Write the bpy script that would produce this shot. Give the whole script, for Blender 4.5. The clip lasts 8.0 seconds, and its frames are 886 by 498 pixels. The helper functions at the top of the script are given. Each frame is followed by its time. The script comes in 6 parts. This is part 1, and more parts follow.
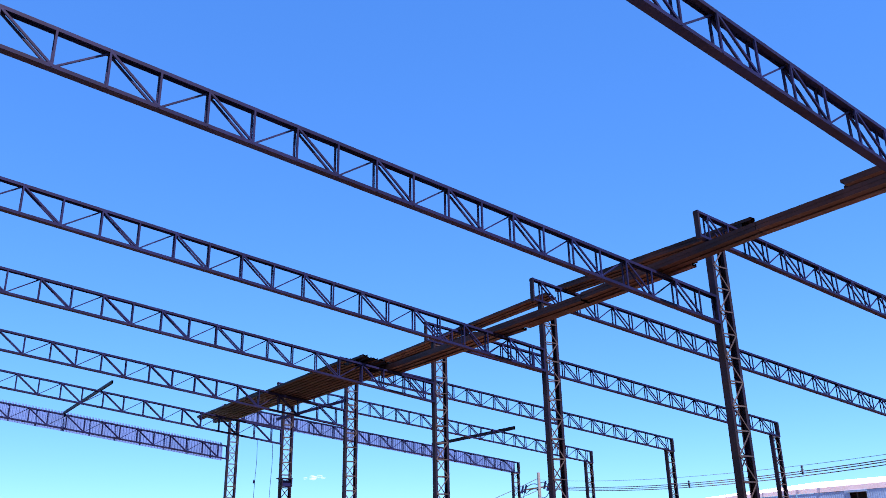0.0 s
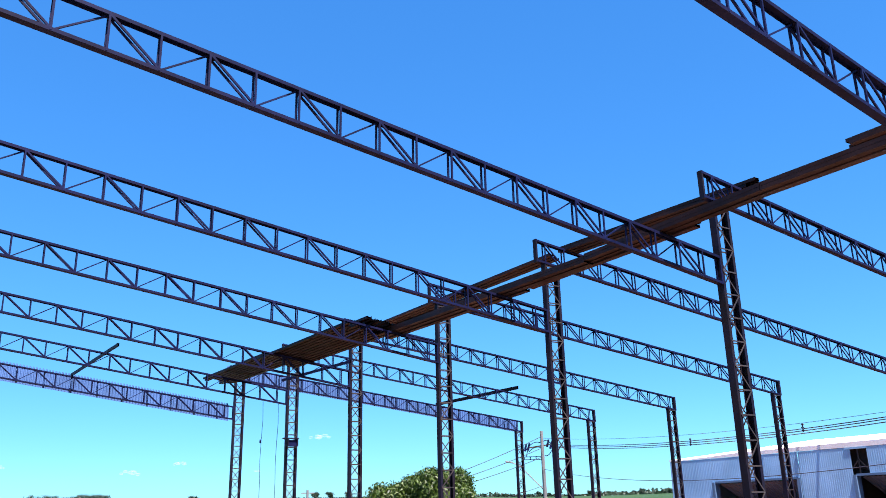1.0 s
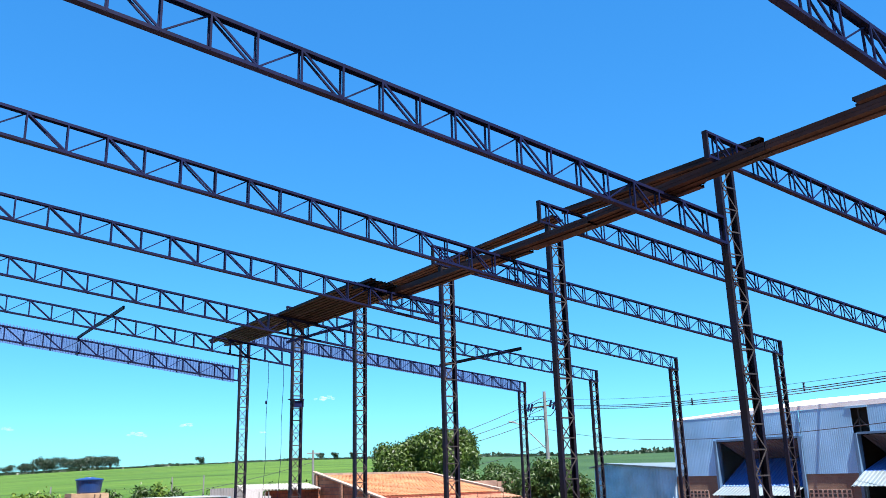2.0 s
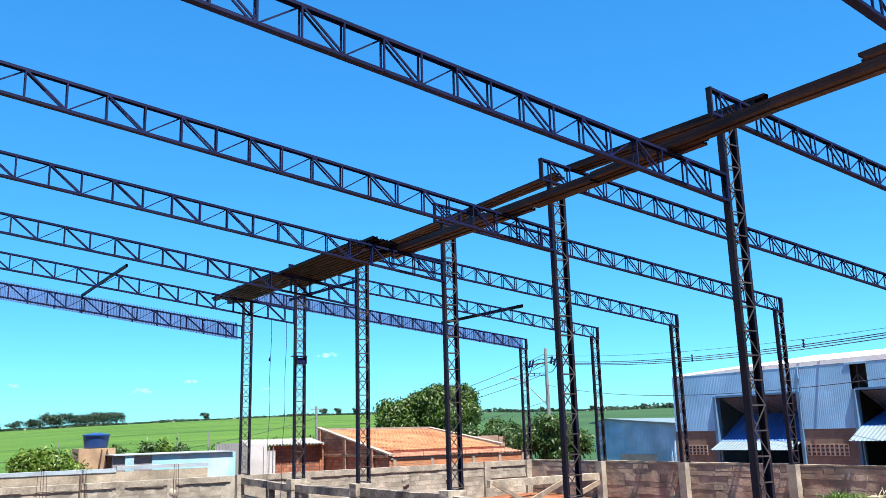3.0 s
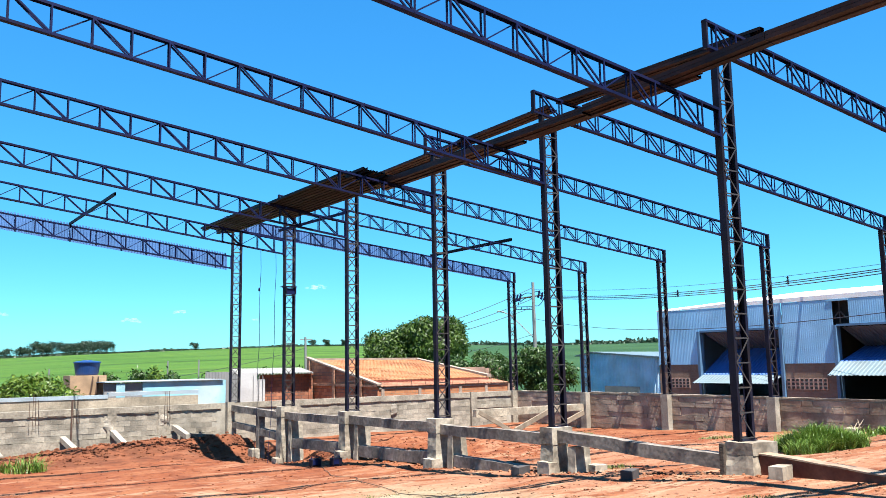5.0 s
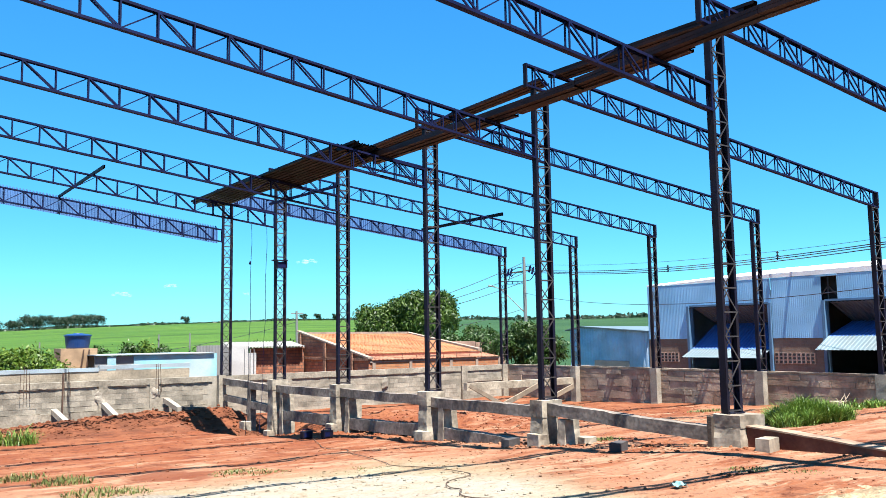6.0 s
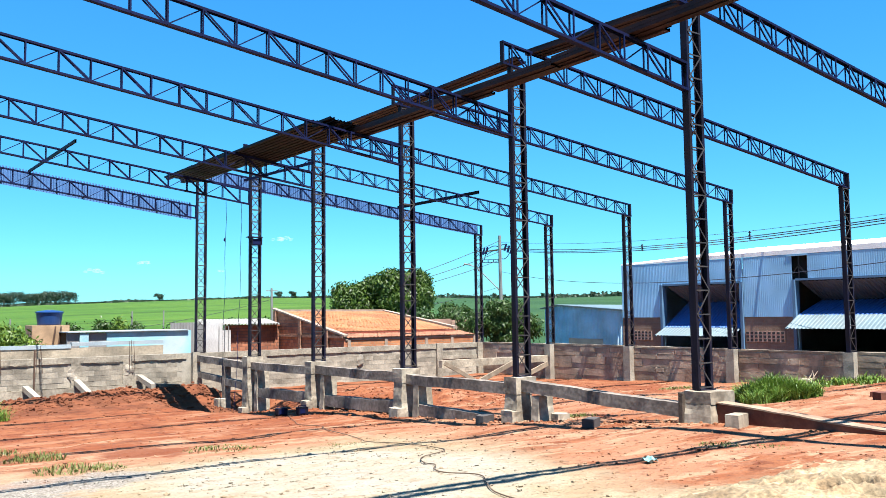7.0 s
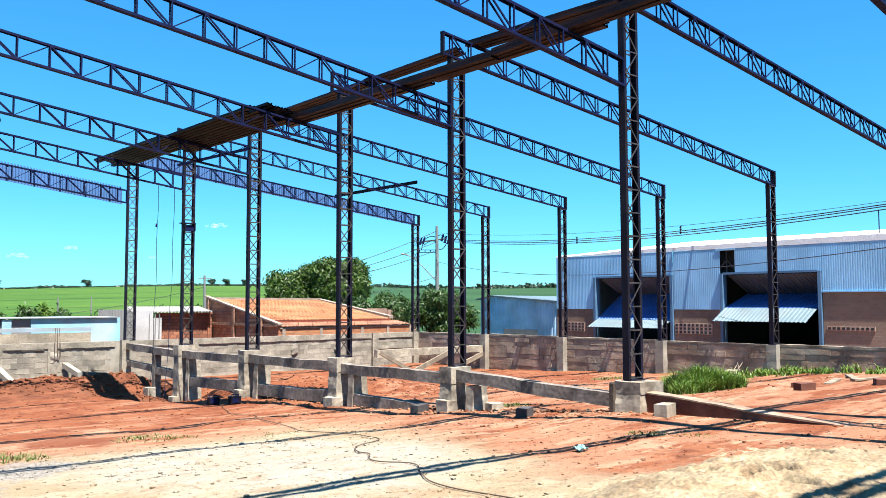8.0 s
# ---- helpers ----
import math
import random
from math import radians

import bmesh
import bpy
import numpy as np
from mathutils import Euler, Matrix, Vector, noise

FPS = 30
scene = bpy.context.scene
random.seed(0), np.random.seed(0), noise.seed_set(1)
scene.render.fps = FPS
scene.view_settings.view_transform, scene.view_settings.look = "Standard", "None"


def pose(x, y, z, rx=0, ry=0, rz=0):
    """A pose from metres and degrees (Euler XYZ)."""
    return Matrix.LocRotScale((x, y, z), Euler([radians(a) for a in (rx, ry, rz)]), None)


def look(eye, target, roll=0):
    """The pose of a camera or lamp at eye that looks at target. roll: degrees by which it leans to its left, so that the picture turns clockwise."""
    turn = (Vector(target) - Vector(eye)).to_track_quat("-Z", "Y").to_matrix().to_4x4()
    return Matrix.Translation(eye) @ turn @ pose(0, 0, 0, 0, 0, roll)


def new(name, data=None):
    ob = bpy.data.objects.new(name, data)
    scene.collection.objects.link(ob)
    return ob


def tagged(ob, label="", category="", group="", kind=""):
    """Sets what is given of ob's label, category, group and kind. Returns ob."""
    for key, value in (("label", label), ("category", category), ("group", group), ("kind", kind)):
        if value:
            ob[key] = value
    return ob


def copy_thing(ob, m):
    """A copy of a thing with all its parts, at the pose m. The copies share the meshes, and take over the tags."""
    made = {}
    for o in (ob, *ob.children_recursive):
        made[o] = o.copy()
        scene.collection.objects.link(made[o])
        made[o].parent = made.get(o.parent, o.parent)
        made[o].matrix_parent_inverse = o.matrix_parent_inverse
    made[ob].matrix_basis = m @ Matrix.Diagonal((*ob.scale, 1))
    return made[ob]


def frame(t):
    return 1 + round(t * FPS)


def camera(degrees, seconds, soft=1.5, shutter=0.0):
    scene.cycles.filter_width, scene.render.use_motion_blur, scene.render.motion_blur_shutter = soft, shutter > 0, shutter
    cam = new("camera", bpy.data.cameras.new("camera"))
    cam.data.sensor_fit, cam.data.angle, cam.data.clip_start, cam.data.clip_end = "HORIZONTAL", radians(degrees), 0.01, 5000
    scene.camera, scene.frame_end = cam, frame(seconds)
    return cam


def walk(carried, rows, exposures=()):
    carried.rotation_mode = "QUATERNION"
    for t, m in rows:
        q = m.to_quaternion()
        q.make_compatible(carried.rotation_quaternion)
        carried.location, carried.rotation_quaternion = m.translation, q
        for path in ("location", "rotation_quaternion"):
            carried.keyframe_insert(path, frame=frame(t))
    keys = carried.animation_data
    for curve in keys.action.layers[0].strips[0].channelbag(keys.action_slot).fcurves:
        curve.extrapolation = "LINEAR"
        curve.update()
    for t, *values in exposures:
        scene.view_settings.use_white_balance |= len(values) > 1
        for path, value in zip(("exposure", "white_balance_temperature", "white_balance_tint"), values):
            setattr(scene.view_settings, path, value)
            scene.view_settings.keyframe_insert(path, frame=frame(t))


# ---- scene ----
cam = camera(55.37, 8.0, soft=0.6)
PATH = [
    (0, pose(0.073, 0.003, 1.644, 110.197, 1.077, -34.755)),
    (0.5, pose(0.052, -0.016, 1.650, 108.887, 1.193, -34.623)),
    (1, pose(0.062, 0.001, 1.660, 107.555, 1.303, -34.479)),
    (2.5, pose(0.034, 0.012, 1.631, 103.706, 1.540, -34.154)),
    (3, pose(0.031, 0.003, 1.640, 102.155, 1.547, -34.111)),
    (3.5, pose(0.022, -0.003, 1.630, 100.367, 1.566, -34.201)),
    (4, pose(0.018, 0.011, 1.609, 99.613, 1.498, -34.363)),
    (4.5, pose(0.000, 0.000, 1.600, 98.617, 1.221, -34.694)),
    (6, pose(0.001, 0.001, 1.574, 95.929, 0.862, -35.585)),
    (6.5, pose(-0.003, -0.009, 1.561, 95.029, 0.854, -36.190)),
    (7, pose(-0.002, -0.011, 1.559, 94.432, 0.702, -37.238)),
    (7.5, pose(-0.023, -0.028, 1.550, 94.025, 0.442, -39.578)),
    (8, pose(-0.012, -0.014, 1.556, 93.722, 0.119, -41.561)),
]
walk(cam, PATH, [(0, 2.1, 6800, 49), (1.0, 2.06, 6600, 30), (2.5, 2.065, 6520, 15), (4.0, 2.065, 6500, 10), (8, 2.065, 6500, 10)])

# ---------------------------------------------------------------- world and sun
world = bpy.data.worlds.new("sky")
scene.world = world
world.use_nodes = True
wn, wl = world.node_tree.nodes, world.node_tree.links
sky = wn.new("ShaderNodeTexSky")
sky.sky_type = "NISHITA"
sky.sun_disc = False
sky.sun_elevation = radians(66)
sky.sun_rotation = radians(194)
sky.altitude = 500
sky.air_density = 1.0
sky.dust_density = 0.3
sky.ozone_density = 4.0
deep = wn.new("ShaderNodeHueSaturation")
deep.inputs["Saturation"].default_value = 1.6
even = wn.new("ShaderNodeGamma")
even.inputs["Gamma"].default_value = 0.6
wl.new(sky.outputs[0], even.inputs["Color"])
wl.new(even.outputs[0], deep.inputs["Color"])
clear = wn.new("ShaderNodeMix")
clear.data_type, clear.blend_type = "RGBA", "MULTIPLY"
clear.inputs[0].default_value = 1.0
clear.inputs[7].default_value = (0.60, 1.55, 1.95, 1.0)
wl.new(deep.outputs[0], clear.inputs[6])
wl.new(clear.outputs[2], wn["Background"].inputs[0])
wn["Background"].inputs[1].default_value = 0.055
sun_data = bpy.data.lights.new("sun", "SUN")
sun_data.energy, sun_data.angle, sun_data.color = 4.65, radians(0.53), (1.0, 0.97, 0.92)
sun = new("sun", sun_data)
sun.matrix_world = look((-7, -41, 100), (0, 0, 0))

EYE = 1.6                     # height of the eye in the plan
YK = [0.42, 4.22, 8.79, 13.28, 17.46, 22.07, 26.46, 31.29]   # portals along the hall
XC, XR = 11.97, 26.17         # middle row's outer face, far row's outer face
Z_BASE = EYE - 1.365          # level on which the columns stand


# ---------------------------------------------------------------- materials
def material(name, color, rough=0.8, metal=0.0, vary=0.25, scale=3.0, fine=60.0, bump=0.15, tint=None, tint_amount=0.5, tint_scale=1.2, per_object=0.0, fine_vary=0.12, spec=0.4):
    """Two scales of variation, an optional second colour in blotches, fine relief."""
    m = bpy.data.materials.new(name)
    m.use_nodes = True
    n, l = m.node_tree.nodes, m.node_tree.links
    bsdf = n["Principled BSDF"]
    bsdf.inputs["Roughness"].default_value, bsdf.inputs["Metallic"].default_value = rough, metal
    bsdf.inputs["Specular IOR Level"].default_value = spec
    tc = n.new("ShaderNodeNewGeometry")

    def noise_tex(sc, detail=4.0):
        t = n.new("ShaderNodeTexNoise")
        t.inputs["Scale"].default_value, t.inputs["Detail"].default_value = sc, detail
        l.new(tc.outputs["Position"], t.inputs["Vector"])
        return t

    def ramp(src, lo, hi, a=0.35, b=0.65):
        r = n.new("ShaderNodeMapRange")
        r.inputs[1].default_value, r.inputs[2].default_value, r.inputs[3].default_value, r.inputs[4].default_value = a, b, lo, hi
        l.new(src, r.inputs[0])
        return r.outputs[0]

    def mix(fac, a, b, mode="MIX"):
        x = n.new("ShaderNodeMix")
        x.data_type, x.blend_type = "RGBA", mode
        for sock, val in ((x.inputs[0], fac), (x.inputs[6], a), (x.inputs[7], b)):
            if isinstance(val, bpy.types.NodeSocket):
                l.new(val, sock)
            else:
                sock.default_value = val if isinstance(val, float) else (*val, 1.0)
        return x.outputs[2]

    big, small = noise_tex(scale), noise_tex(fine, 3.0)
    col = tuple(color)
    if tint:
        blot = noise_tex(tint_scale, 6.0)
        col = mix(ramp(blot.outputs[0], 0.0, float(tint_amount), 0.42, 0.62), col, tuple(tint))
    value = n.new("ShaderNodeMath")
    value.operation = "MULTIPLY"
    l.new(ramp(big.outputs[0], 1 - vary, 1 + vary * 0.6), value.inputs[0])
    l.new(ramp(small.outputs[0], 1 - fine_vary, 1 + fine_vary), value.inputs[1])
    v = value.outputs[0]
    if per_object:
        info = n.new("ShaderNodeObjectInfo")
        mul = n.new("ShaderNodeMath")
        mul.operation = "MULTIPLY"
        l.new(ramp(info.outputs["Random"], 1 - per_object, 1 + per_object, 0.0, 1.0), mul.inputs[0])
        l.new(v, mul.inputs[1])
        v = mul.outputs[0]
    col = mix(1.0, col, v, "MULTIPLY")
    l.new(col, bsdf.inputs["Base Color"])
    if bump:
        b = n.new("ShaderNodeBump")
        b.inputs["Strength"].default_value, b.inputs["Distance"].default_value = bump, 0.02
        l.new(small.outputs[0], b.inputs["Height"])
        l.new(b.outputs[0], bsdf.inputs["Normal"])
    return m


M = {}
M["steel"] = material("primed_steel", (0.0068, 0.0074, 0.0185), 0.55, 0.0, 0.3, 2.0, 40, 0.04, (0.0135, 0.0092, 0.0088), 0.6, 1.7, spec=0.10)
M["chord"] = material("primed_channel", (0.0048, 0.0080, 0.036), 0.55, 0.0, 0.3, 2.0, 40, 0.04, (0.0085, 0.0075, 0.022), 0.5, 1.7, spec=0.07)
M["bar"] = material("lattice_bar", (0.0048, 0.0085, 0.040), 0.55, 0.0, 0.3, 2.0, 40, 0.04, (0.008, 0.0098, 0.031), 0.5, 2.2, spec=0.08)
M["lacing"] = material("lacing_bar", (0.029, 0.026, 0.027), 0.5, 0.0, 0.3, 2.0, 40, 0.04, (0.052, 0.040, 0.032), 0.5, 2.2, spec=0.35)
M["purlin"] = material("purlin_steel", (0.012, 0.0095, 0.0125), 0.45, 0.0, 0.35, 1.4, 30, 0.04, (0.034, 0.0140, 0.010), 0.6, 0.8, per_object=0.4, spec=0.09)
# near-black copy of the purlin steel, underside shade put into the colour
M["deck_purlin"] = material("shaded_purlin", (0.0036, 0.0034, 0.0048), 0.5, 0.0, 0.35, 1.4, 30, 0.04, (0.0068, 0.0045, 0.0048), 0.6, 0.8, per_object=0.5, spec=0.08)
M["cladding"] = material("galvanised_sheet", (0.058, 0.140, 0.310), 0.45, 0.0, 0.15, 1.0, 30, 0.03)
M["concrete"] = material("raw_concrete", (0.2755, 0.2337, 0.1734), 0.92, 0.0, 0.32, 1.8, 14, 0.16, (0.1464, 0.105, 0.07011), 0.75, 1.3, fine_vary=0.2)
# concrete darkened for the shaded faces of ties and post
M["tie"] = material("shaded_concrete", (0.178, 0.150, 0.122), 0.93, 0.0, 0.38, 1.5, 12, 0.3, (0.098, 0.078, 0.062), 0.75, 1.6, fine_vary=0.25)
# lighter copy for the piers, sunlight on their faces put into the colour
M["pier"] = material("sunlit_concrete", (0.265, 0.228, 0.175), 0.93, 0.0, 0.38, 2.2, 10, 0.4, (0.165, 0.130, 0.092), 0.75, 1.7, fine_vary=0.22)
M["dark_block"] = material("dark_concrete_block", (0.050, 0.044, 0.043), 0.9, 0.0, 0.3, 2.2, 14, 0.3)
M["block"] = material("concrete_block", (0.236, 0.207, 0.162), 0.95, 0.0, 0.3, 2.0, 20, 0.4, (0.172, 0.146, 0.110), 0.6, 0.8, per_object=0.25)
M["sand"] = material("heap_sand", (0.218, 0.166, 0.098), 0.95, 0.0, 0.3, 1.5, 22, 0.9, (0.138, 0.083, 0.040), 0.65, 3.4, fine_vary=0.3)
M["band"] = material("cast_band_concrete", (0.245, 0.213, 0.164), 0.94, 0.0, 0.32, 1.6, 14, 0.35, (0.160, 0.138, 0.106), 0.65, 1.3, fine_vary=0.2)
M["mortar"] = material("mortar", (0.250, 0.225, 0.182), 0.95, 0.0, 0.3, 2.0, 30, 0.4)
M["concrete_light"] = material("pale_concrete", (0.2507, 0.2247, 0.1815), 0.92, 0, 0.25, 1.6, 25, 0.3, (0.1729, 0.1383, 0.1037), 0.5, 1.3)


# ---------------------------------------------------------------- mesh helpers
def mesh_of(name, bm, mat, smooth=False):
    me = bpy.data.meshes.new(name)
    bm.normal_update()
    bm.to_mesh(me)
    bm.free()
    for one in (mat if isinstance(mat, (list, tuple)) else [mat]):
        me.materials.append(one)
    if smooth:
        me.polygons.foreach_set("use_smooth", [True] * len(me.polygons))
    return me


def thing(name, label, category, at=(0, 0, 0), group="", kind=""):
    ob = new(name)
    ob.empty_display_size = 0.2
    ob.matrix_basis = Matrix.Translation(at)
    return tagged(ob, label, category, group, kind)


def place(name, me, parent=None, m=Matrix.Identity(4), label=""):
    ob = new(name, me)
    ob.parent = parent
    ob.matrix_basis = m
    if label:
        ob["label"] = label
    return ob


def part(name, bm, mat, parent, label="", m=Matrix.Identity(4)):
    return place(name, mesh_of(name, bm, mat), parent, m, label)


def add_box(bm, x0, y0, z0, x1, y1, z1, bevel=0.0, jitter=0.0, mi=0):
    vs = [bm.verts.new((x, y, z)) for x in (x0, x1) for y in (y0, y1) for z in (z0, z1)]
    fs = [bm.faces.new([vs[i] for i in f]) for f in ((0, 1, 3, 2), (4, 6, 7, 5), (0, 4, 5, 1), (2, 3, 7, 6), (0, 2, 6, 4), (1, 5, 7, 3))]
    for f in fs:
        f.material_index = mi
    if jitter:
        for v in vs:
            v.co += Vector([random.uniform(-jitter, jitter) for _ in range(3)])
    if bevel:
        bmesh.ops.bevel(bm, geom=list({e for f in fs for e in f.edges}), offset=bevel, segments=1, affect="EDGES")
    return vs


def add_bar(bm, a, b, w, h, up=(0, 1, 0)):
    """A straight bar of section w (along up) by h from a to b."""
    a, b = Vector(a), Vector(b)
    d = (b - a).normalized()
    u = Vector(up)
    u = (u - d * u.dot(d)).normalized()
    s = d.cross(u)
    ring = [(-w / 2, -h / 2), (w / 2, -h / 2), (w / 2, h / 2), (-w / 2, h / 2)]
    r0 = [bm.verts.new(a + u * p + s * q) for p, q in ring]
    r1 = [bm.verts.new(b + u * p + s * q) for p, q in ring]
    bm.faces.new(r0[::-1]), bm.faces.new(r1)
    for i in range(4):
        bm.faces.new((r0[i], r0[(i + 1) % 4], r1[(i + 1) % 4], r1[i]))


def add_profile(bm, pts, a, b, u, v):
    """A closed outline pts (in the directions u and v) drawn out from a to b."""
    a, b, u, v = Vector(a), Vector(b), Vector(u), Vector(v)
    r0 = [bm.verts.new(a + u * p + v * q) for p, q in pts]
    r1 = [bm.verts.new(b + u * p + v * q) for p, q in pts]
    n = len(pts)
    for i in range(n):
        bm.faces.new((r0[i], r0[(i + 1) % n], r1[(i + 1) % n], r1[i]))
    for r in (r0[::-1], r1):
        f = bm.faces.new(r)
        bmesh.ops.triangulate(bm, faces=[f])


def u_outline(w, h, t):
    """Outline of a channel: back of width w at q = 0, flanges h long."""
    return [(-w / 2, 0), (w / 2, 0), (w / 2, h), (w / 2 - t, h), (w / 2 - t, t), (-w / 2 + t, t), (-w / 2 + t, h), (-w / 2, h)]


# ---------------------------------------------------------------- ground
def interp(v, xs, ys):
    return float(np.interp(v, xs, ys))


def bump2(x, y, cx, cy, rx, ry):
    return math.exp(-((x - cx) / rx) ** 2 - ((y - cy) / ry) ** 2)


def ground_z(x, y):
    """Height of the land: a yard that falls away from the eye, a shallow valley and a long green rise."""
    yard = interp(y, (-6, 0, 8.5, 13, 17.2, 21.8, 26.2, 31.3, 60), (-1.5, -1.55, -1.88, -2.27, -2.52, -2.7, -2.86, -2.9, -2.9))
    r = math.hypot(x, y)
    far = interp(r, (0, 60, 120, 480, 620, 1200, 4500), (-2.9, -2.9, -2.3, 10.4, 12, 6, -10))
    if r > 200 and x > 0.7 * y:
        far *= 0.86
    # the ridge falls off towards the west
    if r > 60:
        far -= min(1.0, (r - 60) / 380) * interp(math.degrees(math.atan2(x, max(y, 1e-3))), (-5, 5, 12, 25), (6.6, 5.4, 2.9, 0))
    k = min(1.0, max(0.0, (r - 45) / 30))
    z = yard * (1 - k) + far * k
    if r < 60:
        n3 = noise.noise
        z += 0.05 * n3((x * 0.5, y * 0.5, 0)) + 0.02 * n3((x * 2.3, y * 2.3, 3)) + 0.008 * n3((x * 6, y * 6, 5))
        # loose red heap along the far wall, trodden out towards the yard
        d = y - 30.2
        heap = math.exp(-(d / (1.15 if d > 0 else 1.75)) ** 2) * interp(x, (1.5, 4.5, 7, 9.8, 11.8, 12.7), (0, 0.35, 0.9, 1.05, 1.1, 0.2))
        z += heap * (0.38 + 0.18 * n3((x * 1.6, y * 1.6, 9)) + 0.12 * n3((x * 4, y * 4, 2)))
        pit = interp(x, (9.5, 10.1, 12.3, 12.8), (0, 1, 1, 0)) * interp(y, (22.0, 26.6, 28.6, 30.3), (0, 1, 1, 0))
        z -= pit * (0.37 + 0.1 * n3((x * 1.3, y * 1.3, 6)))
        # dug-over soil beyond the middle row, and wheel ruts on the red earth
        z += (0.30 * bump2(x, y, 15.2, 21.0, 1.7, 2.6) + 0.2 * bump2(x, y, 15.6, 25.2, 1.8, 1.6)) * (1 + 0.9 * n3((x * 1.5, y * 1.5, 4)) + 0.5 * n3((x * 3.4, y * 3.4, 8)))
        dug = interp(y, (11.5, 14.5, 30, 31), (0, 1, 1, 0)) * interp(x, (2, 4, 24, 25.5), (0, 1, 1, 0)) * (0.5 + 0.5 * n3((x * 0.28, y * 0.28, 11)))
        z += dug * (0.055 * n3((x * 0.5 + y * 0.35, y * 1.9 - x * 0.5, 14)) + 0.03 * n3((x * 2.9, y * 2.9, 15)))
    return z + EYE


def axis_steps(lo, hi, fine):
    """Grid lines: fine in the yard, then ever wider out to the horizon."""
    out = list(np.arange(lo, hi + 1e-6, fine))
    s, v = fine, hi
    while v < 4200:
        s *= 1.22
        v += s
        out.append(v)
    s, v = fine, lo
    while v > -4200:
        s *= 1.22
        v -= s
        out.insert(0, v)
    return out


def build_ground():
    xs, ys = axis_steps(-2, 27, 0.16), axis_steps(1.5, 32, 0.16)
    verts = [(x, y, ground_z(x, y)) for y in ys for x in xs]
    n = len(xs)
    faces = [(j * n + i, j * n + i + 1, (j + 1) * n + i + 1, (j + 1) * n + i) for j in range(len(ys) - 1) for i in range(n - 1)]
    me = bpy.data.meshes.new("ground")
    me.from_pydata(verts, [], faces)
    me.polygons.foreach_set("use_smooth", [True] * len(me.polygons))
    me.materials.append(M["ground"])
    tagged(new("ground", me), "red earth yard with pale sand, green fields rising behind", "ground", kind="structure")




def earth_material():
    m = bpy.data.materials.new("earth")
    m.use_nodes = True
    n, l = m.node_tree.nodes, m.node_tree.links
    bsdf = n["Principled BSDF"]
    bsdf.inputs["Roughness"].default_value = 0.95
    bsdf.inputs["Specular IOR Level"].default_value = 0.15
    pos = n.new("ShaderNodeNewGeometry").outputs["Position"]
    sep = n.new("ShaderNodeSeparateXYZ")
    l.new(pos, sep.inputs[0])

    def tex(sc, detail=5.0, rough=0.55, stretch=None):
        t = n.new("ShaderNodeTexNoise")
        t.inputs["Scale"].default_value, t.inputs["Detail"].default_value, t.inputs["Roughness"].default_value = sc, detail, rough
        if stretch:
            mp = n.new("ShaderNodeMapping")
            mp.inputs["Scale"].default_value = stretch
            mp.inputs["Rotation"].default_value = (0, 0, radians(12))
            l.new(pos, mp.inputs[0])
            l.new(mp.outputs[0], t.inputs["Vector"])
        else:
            l.new(pos, t.inputs["Vector"])
        return t.outputs[0]

    def math_(op, a, b=0.0, c=0.0):
        x = n.new("ShaderNodeMath")
        x.operation = op
        for i, v in enumerate((a, b, c)):
            if isinstance(v, bpy.types.NodeSocket):
                l.new(v, x.inputs[i])
            else:
                x.inputs[i].default_value = v
        return x.outputs[0]

    def step(v, a, b):
        r = n.new("ShaderNodeMapRange")
        r.interpolation_type = "SMOOTHSTEP"
        l.new(v, r.inputs[0])
        r.inputs[1].default_value, r.inputs[2].default_value = a, b
        return r.outputs[0]

    def mix(fac, a, b, mode="MIX"):
        x = n.new("ShaderNodeMix")
        x.data_type, x.blend_type = "RGBA", mode
        for sock, val in ((x.inputs[0], fac), (x.inputs[6], a), (x.inputs[7], b)):
            if isinstance(val, bpy.types.NodeSocket):
                l.new(val, sock)
            else:
                sock.default_value = val if isinstance(val, float) else (*val, 1.0)
        return x.outputs[2]

    X, Y = sep.outputs[0], sep.outputs[1]
    wob = math_("MULTIPLY", math_("SUBTRACT", tex(0.45), 0.5), 7.0)
    wob2 = math_("MULTIPLY", math_("SUBTRACT", tex(2.5), 0.5), 2.2)
    w = math_("ADD", wob, wob2)
    def spot(cx, cy, rx, ry, edge=0.35):
        """1 inside an uneven ellipse, 0 outside."""
        a = math_("DIVIDE", math_("SUBTRACT", math_("ADD", X, math_("MULTIPLY", wob2, 0.5)), cx), rx)
        b = math_("DIVIDE", math_("SUBTRACT", math_("ADD", Y, wob2), cy), ry)
        return step(math_("ADD", math_("MULTIPLY", a, a), math_("MULTIPLY", b, b)), 1.0 + edge, 1.0 - edge)

    # red earth, streaked and clodded, dustier and paler towards the sand
    red = mix(step(tex(0.8), 0.4, 0.62), (0.142, 0.043, 0.0175), (0.176, 0.066, 0.030))
    red = mix(math_("MULTIPLY", step(tex(2.1, 7, 0.68), 0.50, 0.62), 0.75), red, (0.085, 0.0235, 0.0105))
    dust = step(math_("ADD", Y, math_("MULTIPLY", w, 1.3)), 23.0, 13.0)
    dust = math_("ADD", math_("MULTIPLY", dust, 0.11), -0.05)
    red = mix(math_("MULTIPLY", step(math_("ADD", tex(0.9, 7, 0.66, (0.4, 1.5, 1)), dust), 0.50, 0.60), 0.85), red, (0.218, 0.106, 0.060))
    red = mix(math_("MULTIPLY", step(math_("ADD", tex(1.7, 7, 0.7, (0.35, 1.3, 1)), dust), 0.58, 0.66), 0.8), red, (0.248, 0.158, 0.097))
